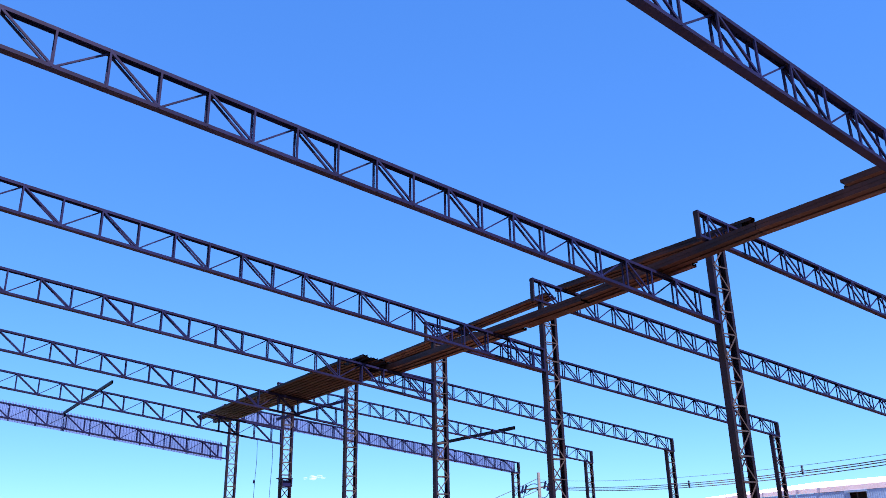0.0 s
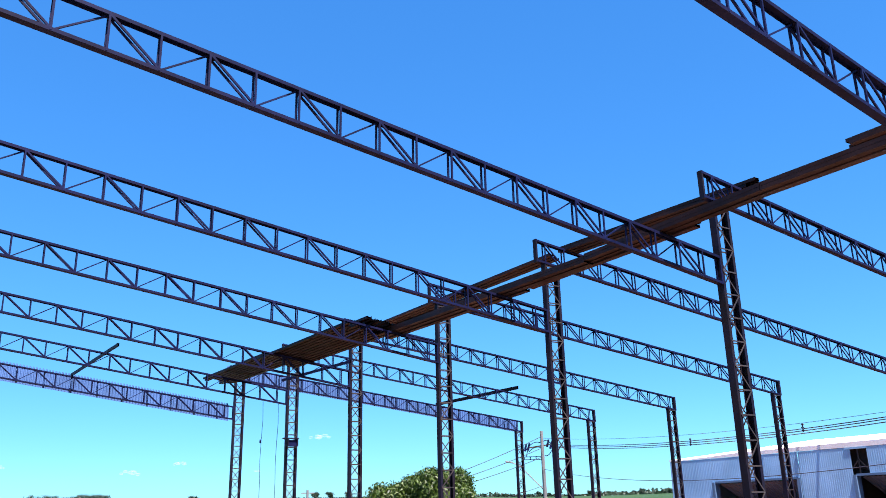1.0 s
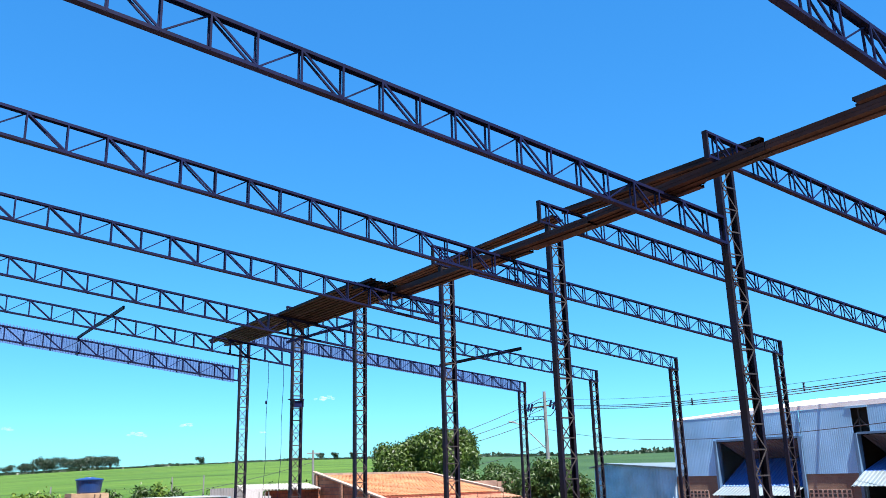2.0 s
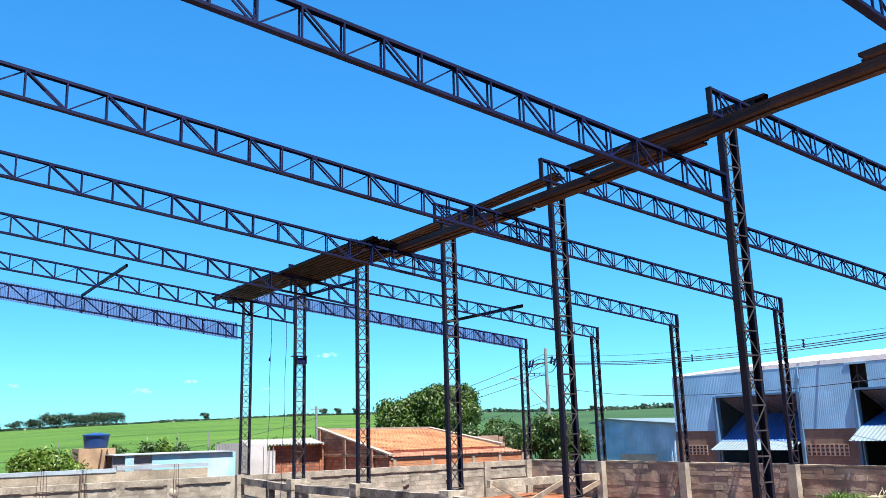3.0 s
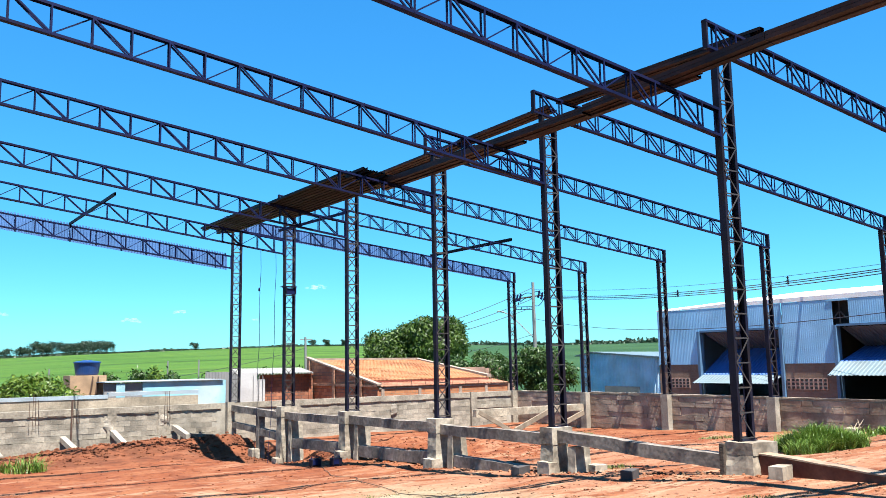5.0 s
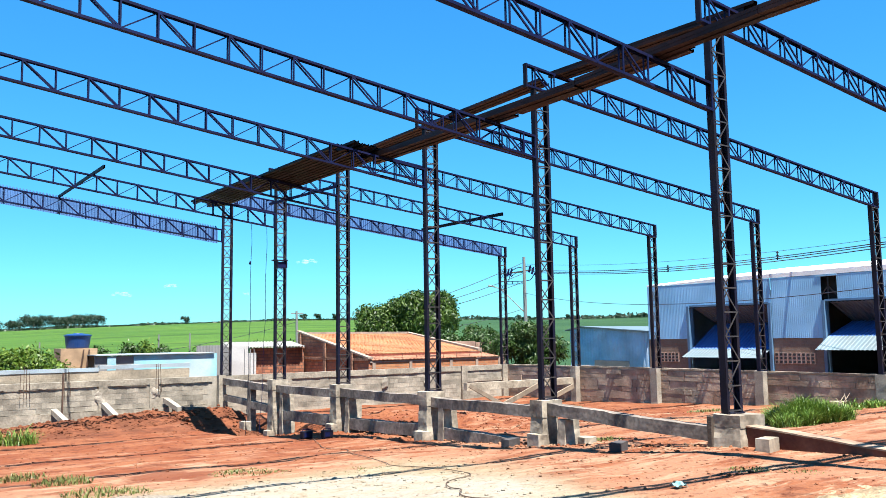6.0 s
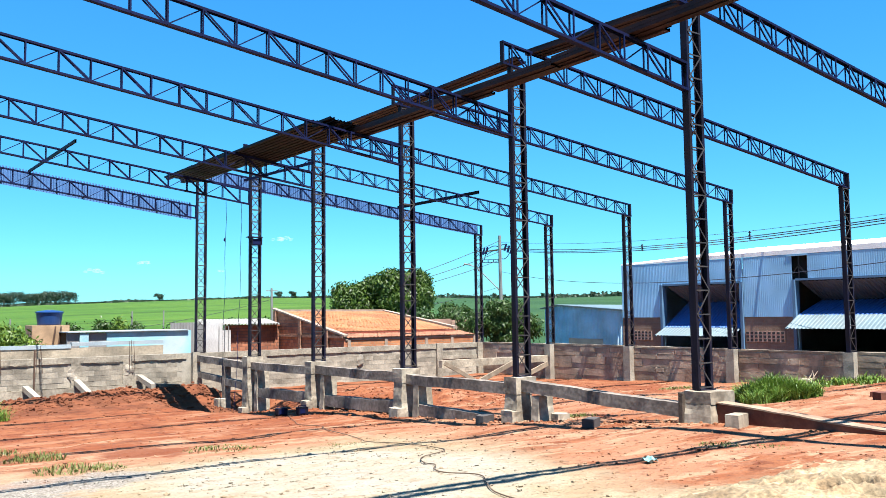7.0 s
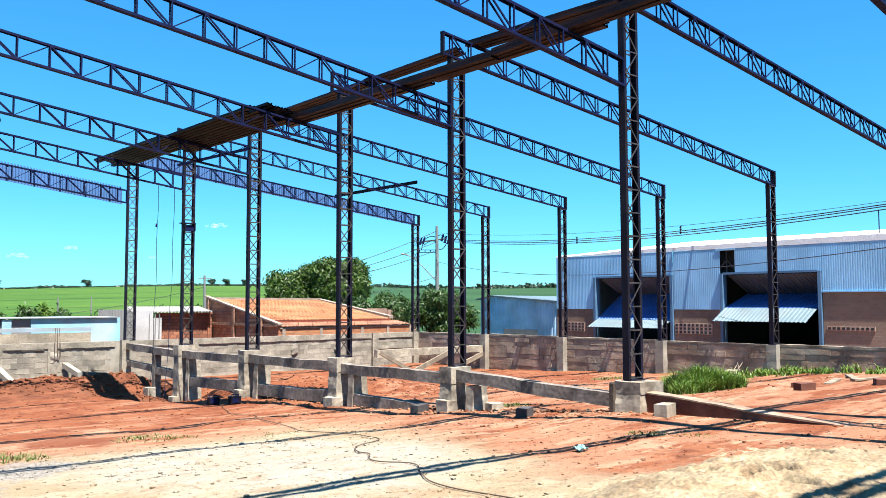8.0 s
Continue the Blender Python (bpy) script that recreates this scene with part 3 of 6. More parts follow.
def pier(k):
    y = YK[k]
    g = ground_z(XC, y) - 0.15
    root = thing("concrete_pier", "rough cast concrete pier under a steel column", "concrete pier", (0, 0, 0), "concrete piers")
    if k < 2:
        cast("cap_block", root, XC - 0.05, y - 0.15, g, XC + 0.46, y + 0.15, Z_BASE, mat="pier")
    elif k == 2:    # a low stepped plinth where the ground is high
        cast("cap_block", root, XC - 0.10, y - 0.36, Z_BASE - 0.20, XC + 0.55, y + 0.15, Z_BASE, "", 0.10, 0.016, "pier")
        low = cast("pedestal", root, XC - 0.12, y - 0.36, g, XC + 0.48, y + 0.20, Z_BASE - 0.20, "", 0.10, 0.03, "pier")
        flare(low, g, Z_BASE - 0.2, 0.94, 1.12)
        cast("footing", root, XC + 0.2, y - 0.58, g, XC + 0.80, y + 0.05, Z_BASE - 0.34, "", 0.12, 0.02, "pier")
    else:
        cast("cap_block", root, XC - 0.16, y - 0.22, Z_BASE - 0.34, XC + 0.40, y + 0.17, Z_BASE, "", 0.10, 0.014, "pier")
        low = cast("pedestal", root, XC - 0.15, y - 0.215, g, XC + 0.28, y + 0.15, Z_BASE - 0.34, "", 0.10, 0.02, "pier")
        flare(low, g + 0.15, Z_BASE - 0.34, 0.97, 1.10)
        post = cast("side_post", root, XC - 0.03, y - 0.72, g, XC + 0.40, y - 0.52, Z_BASE - 0.36, "", 0.10, 0.02, "pier")
        flare(post, g + 0.15, Z_BASE - 0.36, 0.97, 1.08)
        gg = ground_z(XC, y - 0.4)
        cast("footing", root, XC - 0.34, y - 0.28, gg - 0.2, XC - 0.06, y + 0.08, gg + 0.22, "", 0.10, 0.02, "pier")
        cast("footing", root, XC + 0.32, y - 0.92, gg - 0.2, XC + 0.64, y - 0.62, gg + 0.17, "", 0.10, 0.02, "pier")


for k in range(0, 7):
    pier(k)


def sloped_beam(name, label, x0, x1, y0, zt0, y1, zt1, h, mat="tie"):
    bm = bmesh.new()
    rough_block(bm, x0, y0, -h, x1, y1, 0.0, 0.25, 0.014)
    for v in bm.verts:
        v.co.z += zt0 + (zt1 - zt0) * (v.co.y - y0) / (y1 - y0) + 0.03 * noise.noise((v.co.y * 0.7, x0, 2))
    return tagged(place(name, mesh_of(name, bm, M[mat])), label, "concrete beam", "tie beams")


TIE = "rough grey concrete tie beam between column piers"
for k, (a, b) in {2: (-1.60, -1.42), 3: (-1.50, -1.50), 4: (-1.48, -1.47), 5: (-1.52, -1.54), 6: (-1.56, -1.46)}.items():
    sloped_beam("tie_beam", TIE, XC - 0.03, XC + 0.2, YK[k] + (0.21 if k == 2 else 0.14), EYE + a, YK[k + 1] - (0.13 if k < 6 else 0.3), EYE + b, 0.235)
sloped_beam("tie_beam", TIE + ", lower course", XC - 0.02, XC + 0.2, 14.2, EYE - 2.24, YK[4] - 0.75, EYE - 2.18, 0.27)
sloped_beam("tie_beam", TIE + ", lower course", XC - 0.02, XC + 0.2, YK[4] + 0.14, EYE - 2.2, YK[5] - 0.75, EYE - 2.28, 0.30)
sloped_beam("tie_beam", TIE + ", lower course", XC - 0.02, XC + 0.2, YK[5] + 0.14, EYE - 2.28, YK[6] - 0.75, EYE - 2.34, 0.30)
sloped_beam("tie_beam", TIE + ", lower course", XC - 0.02, XC + 0.18, YK[6] + 0.16, EYE - 2.26, 28.38, EYE - 2.17, 0.24)
sloped_beam("tie_beam", TIE + ", lower course", XC - 0.02, XC + 0.16, 28.64, EYE - 2.17, 30.9, EYE - 2.08, 0.2)


def between_post(y):
    """A slim cast post under the upper tie beam, on a pad."""
    root = thing("concrete_post", "slim rough concrete post under a tie beam", "concrete post")
    g = ground_z(XC, y) - 0.2
    cast("shaft", root, XC - 0.03, y - 0.12, g, XC + 0.2, y + 0.12, EYE - 1.745, "", 0.10, 0.014, "tie")
    cast("pad", root, XC - 0.32, y - 0.3, g, XC - 0.04, y + 0.1, g + 0.5, "", 0.10, 0.02, "pier")


between_post(28.51)
M["red_concrete"] = material("soil_stained_concrete", (0.1062, 0.034, 0.0187), 0.95, 0, 0.3, 2, 18, 0.18, (0.17, 0.08075, 0.0493), 0.5, 1.4)
sloped_beam("tie_beam", "tie beam stained with red soil, half buried in the ground", XC + 0.05, XC + 0.3, 4.6, EYE - 1.80, YK[2] - 0.36, EYE - 1.55, 0.5, "red_concrete")
# thin pale strip added on the red beam to paint its sunlit top
M["lit_top"] = material("sunlit_beam_top", (0.225, 0.158, 0.108), 0.95, 0, 0.3, 2.5, 18, 0.4, (0.16, 0.082, 0.048), 0.6, 1.8)
sloped_beam("mortar_cap", "pale strip coloured as the sunlit top of a half-buried beam", XC + 0.03, XC + 0.32, 4.6, EYE - 1.785, YK[2] - 0.36, EYE - 1.532, 0.025, "lit_top")
bm = bmesh.new()
rough_block(bm, 9.95, 30.5, EYE - 2.72, 11.9, 30.72, EYE - 2.36, 0.25, 0.014)
for v in bm.verts:
    v.co.z -= 0.09 * (v.co.x - 9.95)
tagged(place("tie_beam", mesh_of("tie_beam", bm, M["tie"])), "grey concrete ground beam at the foot of the wall", "concrete beam", "tie beams")
# a short cross tie and raking planks near the far corner
CROSS = "rough grey concrete tie beam near the far corner"
bm = bmesh.new()
rough_block(bm, 20.0, 26.4, EYE - 2.12, 25.7, 26.62, EYE - 1.84, 0.3, 0.014)
tagged(place("tie_beam", mesh_of("tie_beam", bm, M["concrete"])), CROSS, "concrete beam", "tie beams")


def plank(a, b, w, t, label, mat="timber"):
    bm = bmesh.new()
    add_bar(bm, a, b, w, t, (0, 0, 1))
    bmesh.ops.bevel(bm, geom=list(bm.edges), offset=0.006, segments=1, affect="EDGES")
    tagged(place("plank", mesh_of("plank", bm, M[mat])), label, "plank", "raking planks")


M["timber"] = material("weathered_timber", (0.1918, 0.1501, 0.1042), 0.85, 0, 0.3, 3, 50, 0.3, (0.125, 0.09586, 0.07087), 0.5, 2)
M["east"] = material("weathered_dark_block", (0.315, 0.245, 0.178), 0.95, 0, 0.4, 1.4, 12, 0.35, (0.245, 0.150, 0.098), 0.7, 0.9, per_object=0.14)
M["joint"] = material("pale_joint_mortar", (0.285, 0.255, 0.215), 0.95, 0, 0.3, 2.0, 18, 0.3, (0.20, 0.15, 0.115), 0.6, 1.2)

for a, b, w in (((19.97, 26.2, EYE - 1.92), (21.35, 26.0, EYE - 2.68), 0.16), ((21.55, 26.0, EYE - 2.70), (23.6, 26.25, EYE - 2.05), 0.20), ((24.3, 26.0, EYE - 2.50), (25.5, 26.2, EYE - 2.18), 0.2)):
    plank(a, b, w, 0.06, "pale timber plank raking against the tie beam")
PROP = "pale concrete prop raking against the block wall"
for x, z in ((3.9, -2.35), (6.1, -2.30), (7.72, -2.18), (9.85, -2.12)):
    zb = ground_z(x + 0.25, 30.25) + 0.0
    bm = bmesh.new()
    rough_block(bm, -0.09, 0, -0.09, 0.09, 1.0, 0.09, 0.2, 0.008)
    a, b = Vector((x, 31.14, EYE + z - 0.04)), Vector((x + 0.22, 30.2, zb))
    for v in bm.verts:
        p = a + (b - a) * v.co.y
        v.co = p + Vector((v.co.x, 0, v.co.z))
    tagged(place("wall_prop", mesh_of("wall_prop", bm, M["concrete_light"])), PROP, "prop", "wall props")


# ---------------------------------------------------------------- boundary walls
def wall_core(name, x0, y0, x1, y1, z0, z1, mat, label):
    bm = bmesh.new()
    add_box(bm, x0, y0, z0, x1, y1, z1)
    return tagged(place(name, mesh_of(name, bm, mat)), label, "wall", kind="structure")


def post_row(parent, spots, mat):
    for x0, y0, x1, y1, z1 in spots:
        bm = bmesh.new()
        z0 = ground_z((x0 + x1) / 2, (y0 + y1) / 2) - 0.2
        rough_block(bm, x0, y0, z0, x1, y1, z1, 0.25, 0.012)
        part("pilaster", bm, mat, parent)


north = wall_core("wall_north", -22, 31.24, 25.98, 31.40, EYE - 3.2, Z_BASE - 0.01, M["mortar"], "unplastered grey concrete block wall with cast bands")
east = wall_core("wall_east", 26.02, -12, 26.17, 31.40, EYE - 3.2, Z_BASE - 0.02, M["joint"], "dark weathered block wall with pale pilasters")
post_row(north, [(14.55, 31.13, 14.85, 31.24, Z_BASE), (23.3, 31.10, 23.62, 31.24, Z_BASE), (25.70, 31.08, 26.02, 31.24, Z_BASE + 0.002), (11.80, 31.0, 12.08, 31.235, Z_BASE + 0.02),
                 (9.3, 31.19, 9.62, 31.24, Z_BASE - 0.03), (7.55, 31.19, 7.85, 31.24, Z_BASE - 0.03)], M["band"])
post_row(east, [(25.74, y - 0.16, 26.02, y + 0.17, Z_BASE - 0.002) for y in YK[:-1]], M["concrete_light"])


def band(parent, x0, x1, y, z0, z1, mat, amp=0.012):
    bm = bmesh.new()
    rough_block(bm, x0, y, z0, x1, 31.24, z1, 0.3, amp)
    part("cast_band", bm, mat, parent)


for x0, x1 in ((-22, 2.0), (2.0, 6.35), (6.4, 11.62)):
    band(north, x0, x1, 31.205, EYE - 1.60 + random.uniform(-0.02, 0.02), Z_BASE - 0.015, M["band"])
    band(north, x0, x1, 31.17, EYE - 3.1, EYE - 2.42, M["band"])
band(north, 12.1, 23.3, 31.195, EYE - 1.60, Z_BASE - 0.01, M["band"])
band(north, 23.62, 25.70, 31.195, EYE - 1.60, Z_BASE - 0.01, M["band"])
band(north, 23.62, 25.70, 31.19, EYE - 2.1, EYE - 1.95, M["band"])


def mortar_drip(x0, x1, z, seed):
    """A ragged lip of mortar squeezed out under a cast band."""
    rs = random.Random(seed)
    bm = bmesh.new()
    rows = []
    x, d = x0, 0.04
    while x < x1:
        d = min(0.05, max(0.006, d + rs.uniform(-0.025, 0.025)))
        dy = rs.uniform(0.0, 0.02)
        rows.append([bm.verts.new(p) for p in ((x, 31.20 - dy, z), (x, 31.215 - dy, z - d), (x, 31.245, z - d), (x, 31.245, z))])
        x += rs.uniform(0.05, 0.13)
    for a, b in zip(rows, rows[1:]):
        for i in range(4):
            bm.faces.new((a[i], b[i], b[(i + 1) % 4], a[(i + 1) % 4]))
    part("mortar_lip", bm, M["band"], north)


for x0, x1, z, q in ((2.2, 4.6, -1.58, 1), (5.0, 6.3, -1.57, 2), (6.6, 7.5, -1.58, 3), (7.9, 9.2, -1.59, 4), (9.7, 11.5, -1.58, 5), (2.4, 5.8, -2.40, 6), (6.6, 11.4, -2.40, 7), (12.3, 14.5, -1.58, 8), (15.0, 17.6, -1.58, 9), (18.4, 20.9, -1.58, 10), (21.2, 23.2, -1.58, 11)):
    mortar_drip(x0, x1, EYE + z, q)
# white lumps of mortar on the wall's face
for x, z in ((19.22, -1.95), (21.42, -1.95), (7.6, -1.95), (9.5, -1.9)):
    bm = bmesh.new()
    bmesh.ops.create_icosphere(bm, subdivisions=3, radius=0.22, matrix=Matrix.Diagonal((0.8, 0.14, 1.1, 1)))
    for v in bm.verts:
        v.co += noise.noise_vector(v.co * 6 + Vector((x, 0, 0))) * 0.05
    part("mortar_patch", bm, M["concrete_light"], north, "", Matrix.Translation((x, 31.2, EYE + z)))
# rusty starter bars
M["rust"] = material("rusty_bar", (0.06343, 0.03415, 0.02196), 0.8, 0, 0.3, 8, 60, 0.1)
for x, n in ((5.05, 4), (6.42, 3), (9.5, 3)):
    for i in range(n):
        bm = bmesh.new()
        xx = x + i * 0.1
        add_bar(bm, (xx, 31.12, Z_BASE - 0.5), (xx + random.uniform(-0.08, 0.03), 31.1, Z_BASE + random.uniform(0.3, 0.55)), 0.014, 0.014)
        part("starter_bar", bm, M["rust"], north)
bm = bmesh.new()
add_bar(bm, (6.37, 31.16, EYE - 2.9), (6.37, 31.16, Z_BASE + 0.3), 0.05, 0.05)
part("drain_pipe", bm, M["rust"], north)

# the neighbour's higher wall with its painted coping
M["stucco"] = material("sandy_render", (0.262, 0.218, 0.160), 0.95, 0, 0.35, 1.3, 20, 0.6, (0.185, 0.148, 0.104), 0.6, 1.6)
M["cyan"] = material("faded_cyan_paint", (0.175, 0.385, 0.445), 0.8, 0, 0.2, 0.9, 30, 0.1, (0.34, 0.39, 0.40), 0.8, 0.8)
M["pale_blue"] = material("pale_blue_coping", (0.202, 0.248, 0.2755), 0.8, 0, 0.2, 1.0, 30, 0.2, (0.2388, 0.2388, 0.2296), 0.5, 1.2)
nb = wall_core("wall_neighbour", -22, 31.52, 10.85, 31.66, EYE - 3.2, EYE - 1.05, M["stucco"], "rough sandy rendered wall of the neighbouring plot")
for x0, x1, z in ((-22, 7.6, -1.06), (7.62, 10.85, -0.99)):
    bm = bmesh.new()
    rough_block(bm, x0, 31.50, EYE + z, x1, 31.70, EYE + z + 0.13, 0.4, 0.01)
    part("coping", bm, M["pale_blue"], nb, "pale blue coping")


# ---------------------------------------------------------------- vegetation
def leaf_material(name, a, b, gloss=0.45):
    m = bpy.data.materials.new(name)
    m.use_nodes = True
    n, l = m.node_tree.nodes, m.node_tree.links
    bsdf = n["Principled BSDF"]
    bsdf.inputs["Roughness"].default_value = gloss
    bsdf.inputs["Specular IOR Level"].default_value = 0.3
    geo = n.new("ShaderNodeNewGeometry")
    mx = n.new("ShaderNodeMix")
    mx.data_type = "RGBA"
    mx.inputs[6].default_value, mx.inputs[7].default_value = (*a, 1), (*b, 1)
    l.new(geo.outputs["Random Per Island"], mx.inputs[0])
    l.new(mx.outputs[2], bsdf.inputs["Base Color"])
    tr = n.new("ShaderNodeBsdfTranslucent")
    l.new(mx.outputs[2], tr.inputs["Color"])
    add = n.new("ShaderNodeMixShader")
    add.inputs[0].default_value = 0.2
    l.new(bsdf.outputs[0], add.inputs[1])
    l.new(tr.outputs[0], add.inputs[2])
    l.new(add.outputs[0], n["Material Output"].inputs["Surface"])
    return m


M["mango"] = leaf_material("mango_leaf", (0.013, 0.037, 0.0040), (0.058, 0.100, 0.0110))
M["bush"] = leaf_material("bush_leaf", (0.01214, 0.03685, 0.005202), (0.03685, 0.07153, 0.01084))
M["lime"] = leaf_material("young_leaf", (0.032, 0.076, 0.0055), (0.112, 0.165, 0.019))
# ridge foliage, bluish from distance haze put into the colour
M["dark_leaf"] = leaf_material("hazy_far_leaf", (0.010, 0.026, 0.014), (0.022, 0.048, 0.022))
M["grass"] = leaf_material("grass_blade", (0.038, 0.094, 0.009), (0.140, 0.205, 0.036))
M["dry"] = leaf_material("dry_grass", (0.0697, 0.0943, 0.01804), (0.1476, 0.1435, 0.0492))
M["bark"] = material("bark", (0.05018, 0.03555, 0.02509), 0.9, 0, 0.3, 4, 40, 0.6)


def crown_mesh(name, blobs, leaves, size, mat, seed, droop=0.5, slim=0.38):
    """Leaves scattered in the outer shell of lumpy blobs, in small clusters that hang a little."""
    rng = np.random.RandomState(seed)
    vol = np.array([b[3] * b[4] * b[5] for b in blobs]) ** 0.67
    verts, faces = [], []
    for bi, cnt in zip(range(len(blobs)), (leaves * vol / vol.sum()).astype(int)):
        cx, cy, cz, rx, ry, rz = blobs[bi]
        clusters = max(4, cnt // 14)
        for _ in range(clusters):
            d = rng.normal(size=3)
            d /= np.linalg.norm(d)
            if d[2] < -0.55:
                d[2] *= -0.6
            lump = 0.80 + 0.28 * noise.noise((d[0] * 2.2 + bi, d[1] * 2.2, d[2] * 2.2 + seed))
            rad = lump * (rng.uniform(0.72, 1.04) if rng.rand() < 0.7 else rng.uniform(0.3, 0.75))
            c = np.array((cx + d[0] * rx * rad, cy + d[1] * ry * rad, cz + d[2] * rz * rad))
            for _ in range(14):
                o = rng.normal(size=3) * size * 0.65
                p = c + o
                face = d + rng.normal(size=3) * 0.45
                out = np.cross(face, rng.normal(size=3))
                out[2] -= droop * 0.8
                out /= np.linalg.norm(out) + 1e-6
                side = np.cross(out, face)
                side /= np.linalg.norm(side) + 1e-6
                L = size * rng.uniform(0.7, 1.3)
                w = L * slim * 0.5
                nrm = np.cross(out, side)
                i = len(verts)
                verts += [tuple(p), tuple(p + out * L * 0.5 + side * w + nrm * w * 0.3), tuple(p + out * L - np.array((0, 0, 0.25 * L * droop))), tuple(p + out * L * 0.5 - side * w + nrm * w * 0.3)]
                faces.append((i, i + 1, i + 2, i + 3))
    me = bpy.data.meshes.new(name)
    me.from_pydata(verts, [], faces)
    me.materials.append(mat)
    return me


def limb(bm, a, b, r0, r1, seg=8):
    a, b = Vector(a), Vector(b)
    d = (b - a).normalized()
    u = d.orthogonal().normalized()
    v = d.cross(u)
    rings = []
    for f in (0, 0.35, 0.7, 1.0):
        c = a + (b - a) * f + u * 0.06 * math.sin(f * 5) * (b - a).length * 0.3
        r = r0 + (r1 - r0) * f
        rings.append([bm.verts.new(c + (u * math.cos(t) + v * math.sin(t)) * r) for t in [2 * math.pi * i / seg for i in range(seg)]])
    for p, q in zip(rings, rings[1:]):
        for i in range(seg):
            bm.faces.new((p[i], p[(i + 1) % seg], q[(i + 1) % seg], q[i]))


def tree(label, base, blobs, leaves, size, mat, seed, trunk=0.22, category="tree", group=""):
    x, y = base
    z = ground_z(x, y) - 0.1
    root = thing("tree" if category == "tree" else "bush", label, category, (0, 0, 0), group)
    lowest = min(b[2] - 0.3 * b[5] for b in blobs)
    bm = bmesh.new()
    limb(bm, (x, y, z), (x, y, max(z + 0.3, lowest)), trunk, trunk * 0.7)
    trunk_ob = part("trunk", bm, M["bark"], root)
    for i, b in enumerate(blobs[:6]):
        bm = bmesh.new()
        limb(bm, (x, y, max(z + 0.25, lowest - 0.1)), (b[0], b[1], b[2]), trunk * 0.55, trunk * 0.15, 6)
        part("limb", bm, M["bark"], trunk_ob)
    place("crown", crown_mesh("crown", blobs, leaves, size, mat, seed), root)
    return root


def lumps(cx, cy, cz, rx, ry, rz, n, seed, share=0.55):
    """n overlapping blobs that fill an ellipsoid unevenly."""
    rng = random.Random(seed)
    out = [(cx, cy, cz, rx * 0.62, ry * 0.62, rz * 0.62)]
    for _ in range(n - 1):
        a, h = rng.uniform(0, 2 * math.pi), rng.uniform(-0.55, 0.75)
        q = math.sqrt(max(0.05, 1 - h * h)) * 0.62
        f = rng.uniform(0.75, 1.15) * share
        out.append((cx + math.cos(a) * rx * q, cy + math.sin(a) * ry * q, cz + h * rz * 0.62, rx * f * 0.8, ry * f * 0.8, rz * f * 0.8))
    return out


# the large mango behind the tiled house, and the lower trees by the corner
tree("broad dark green mango tree with dense hanging foliage", (33.9, 49.9),
     lumps(33.95, 49.8, EYE + 1.15, 2.95, 2.7, 2.95, 32, 3, 0.35) + lumps(31.45, 51.45, EYE + 0.65, 2.2, 1.9, 2.7, 24, 7, 0.44) + [(33.0, 50.0, EYE - 1.0, 2.8, 2.0, 1.0)],
     110000, 0.28, M["mango"], 11, 0.32)
tree("dense dark green tree beside the far corner of the wall", (33.3, 37.9),
     lumps(33.4, 38.0, EYE - 0.3, 1.55, 1.5, 1.5, 13, 5, 0.42) + [(34.3, 36.9, EYE - 0.9, 0.9, 0.9, 1.0), (32.4, 38.9, EYE - 0.8, 0.9, 0.9, 1.1), (33.5, 37.6, EYE - 1.7, 1.3, 1.2, 0.8)],
     36000, 0.22, M["bush"], 21, 0.14)
tree("dense dark green tree beside the far corner of the wall", (34.6, 44.6),
     lumps(34.6, 44.6, EYE - 0.3, 1.5, 1.2, 1.3, 9, 15, 0.45) + [(34.6, 44.6, EYE - 1.7, 1.1, 1.0, 0.8)], 11000, 0.22, M["bush"], 24, 0.12)
tree("lower green tree beside the far corner of the wall", (32.0, 44.0),
     lumps(32.2, 44.2, EYE - 0.45, 1.0, 1.0, 1.1, 5, 8) + [(31.4, 44.8, EYE - 0.9, 0.8, 0.8, 0.9), (34.0, 43.2, EYE - 0.6, 1.2, 1.0, 0.9)], 10000, 0.22, M["bush"], 22, 0.12)
tree("lower green tree beside the far corner of the wall", (36.0, 45.0),
     lumps(36.2, 45.0, EYE - 0.5, 1.6, 1.3, 1.0, 5, 9), 10000, 0.24, M["bush"], 23, 0.12)
tree("young mango bush with long light green leaves", (5.8, 37.5),
     lumps(6.5, 37.6, EYE - 1.0, 1.55, 1.1, 0.9, 7, 12), 8500, 0.22, M["lime"], 31, 0.1, "bush")
tree("dark green bush beyond the neighbour's wall", (3.4, 38.5), lumps(3.4, 38.5, EYE - 1.2, 1.2, 1.0, 0.7, 4, 13), 2200, 0.24, M["bush"], 32, 0.1, "bush")


def hedge_row():
    rng = random.Random(77)
    for i in range(17):
        x = 8.5 + i * 1.05
        y = 57 - i * 0.25 + rng.uniform(-1, 1)
        h = rng.uniform(1.8, 2.5)
        tree("low wild bush along the field's edge", (x, y), lumps(x, y, ground_z(x, y) + 0.62 * h, 1.0, 0.8, 0.75 * h, 4, 100 + i), 1100, 0.26, M["lime" if i % 5 == 2 else "bush"], 200 + i, 0.07, "bush", "bushes at the field's edge")


hedge_row()


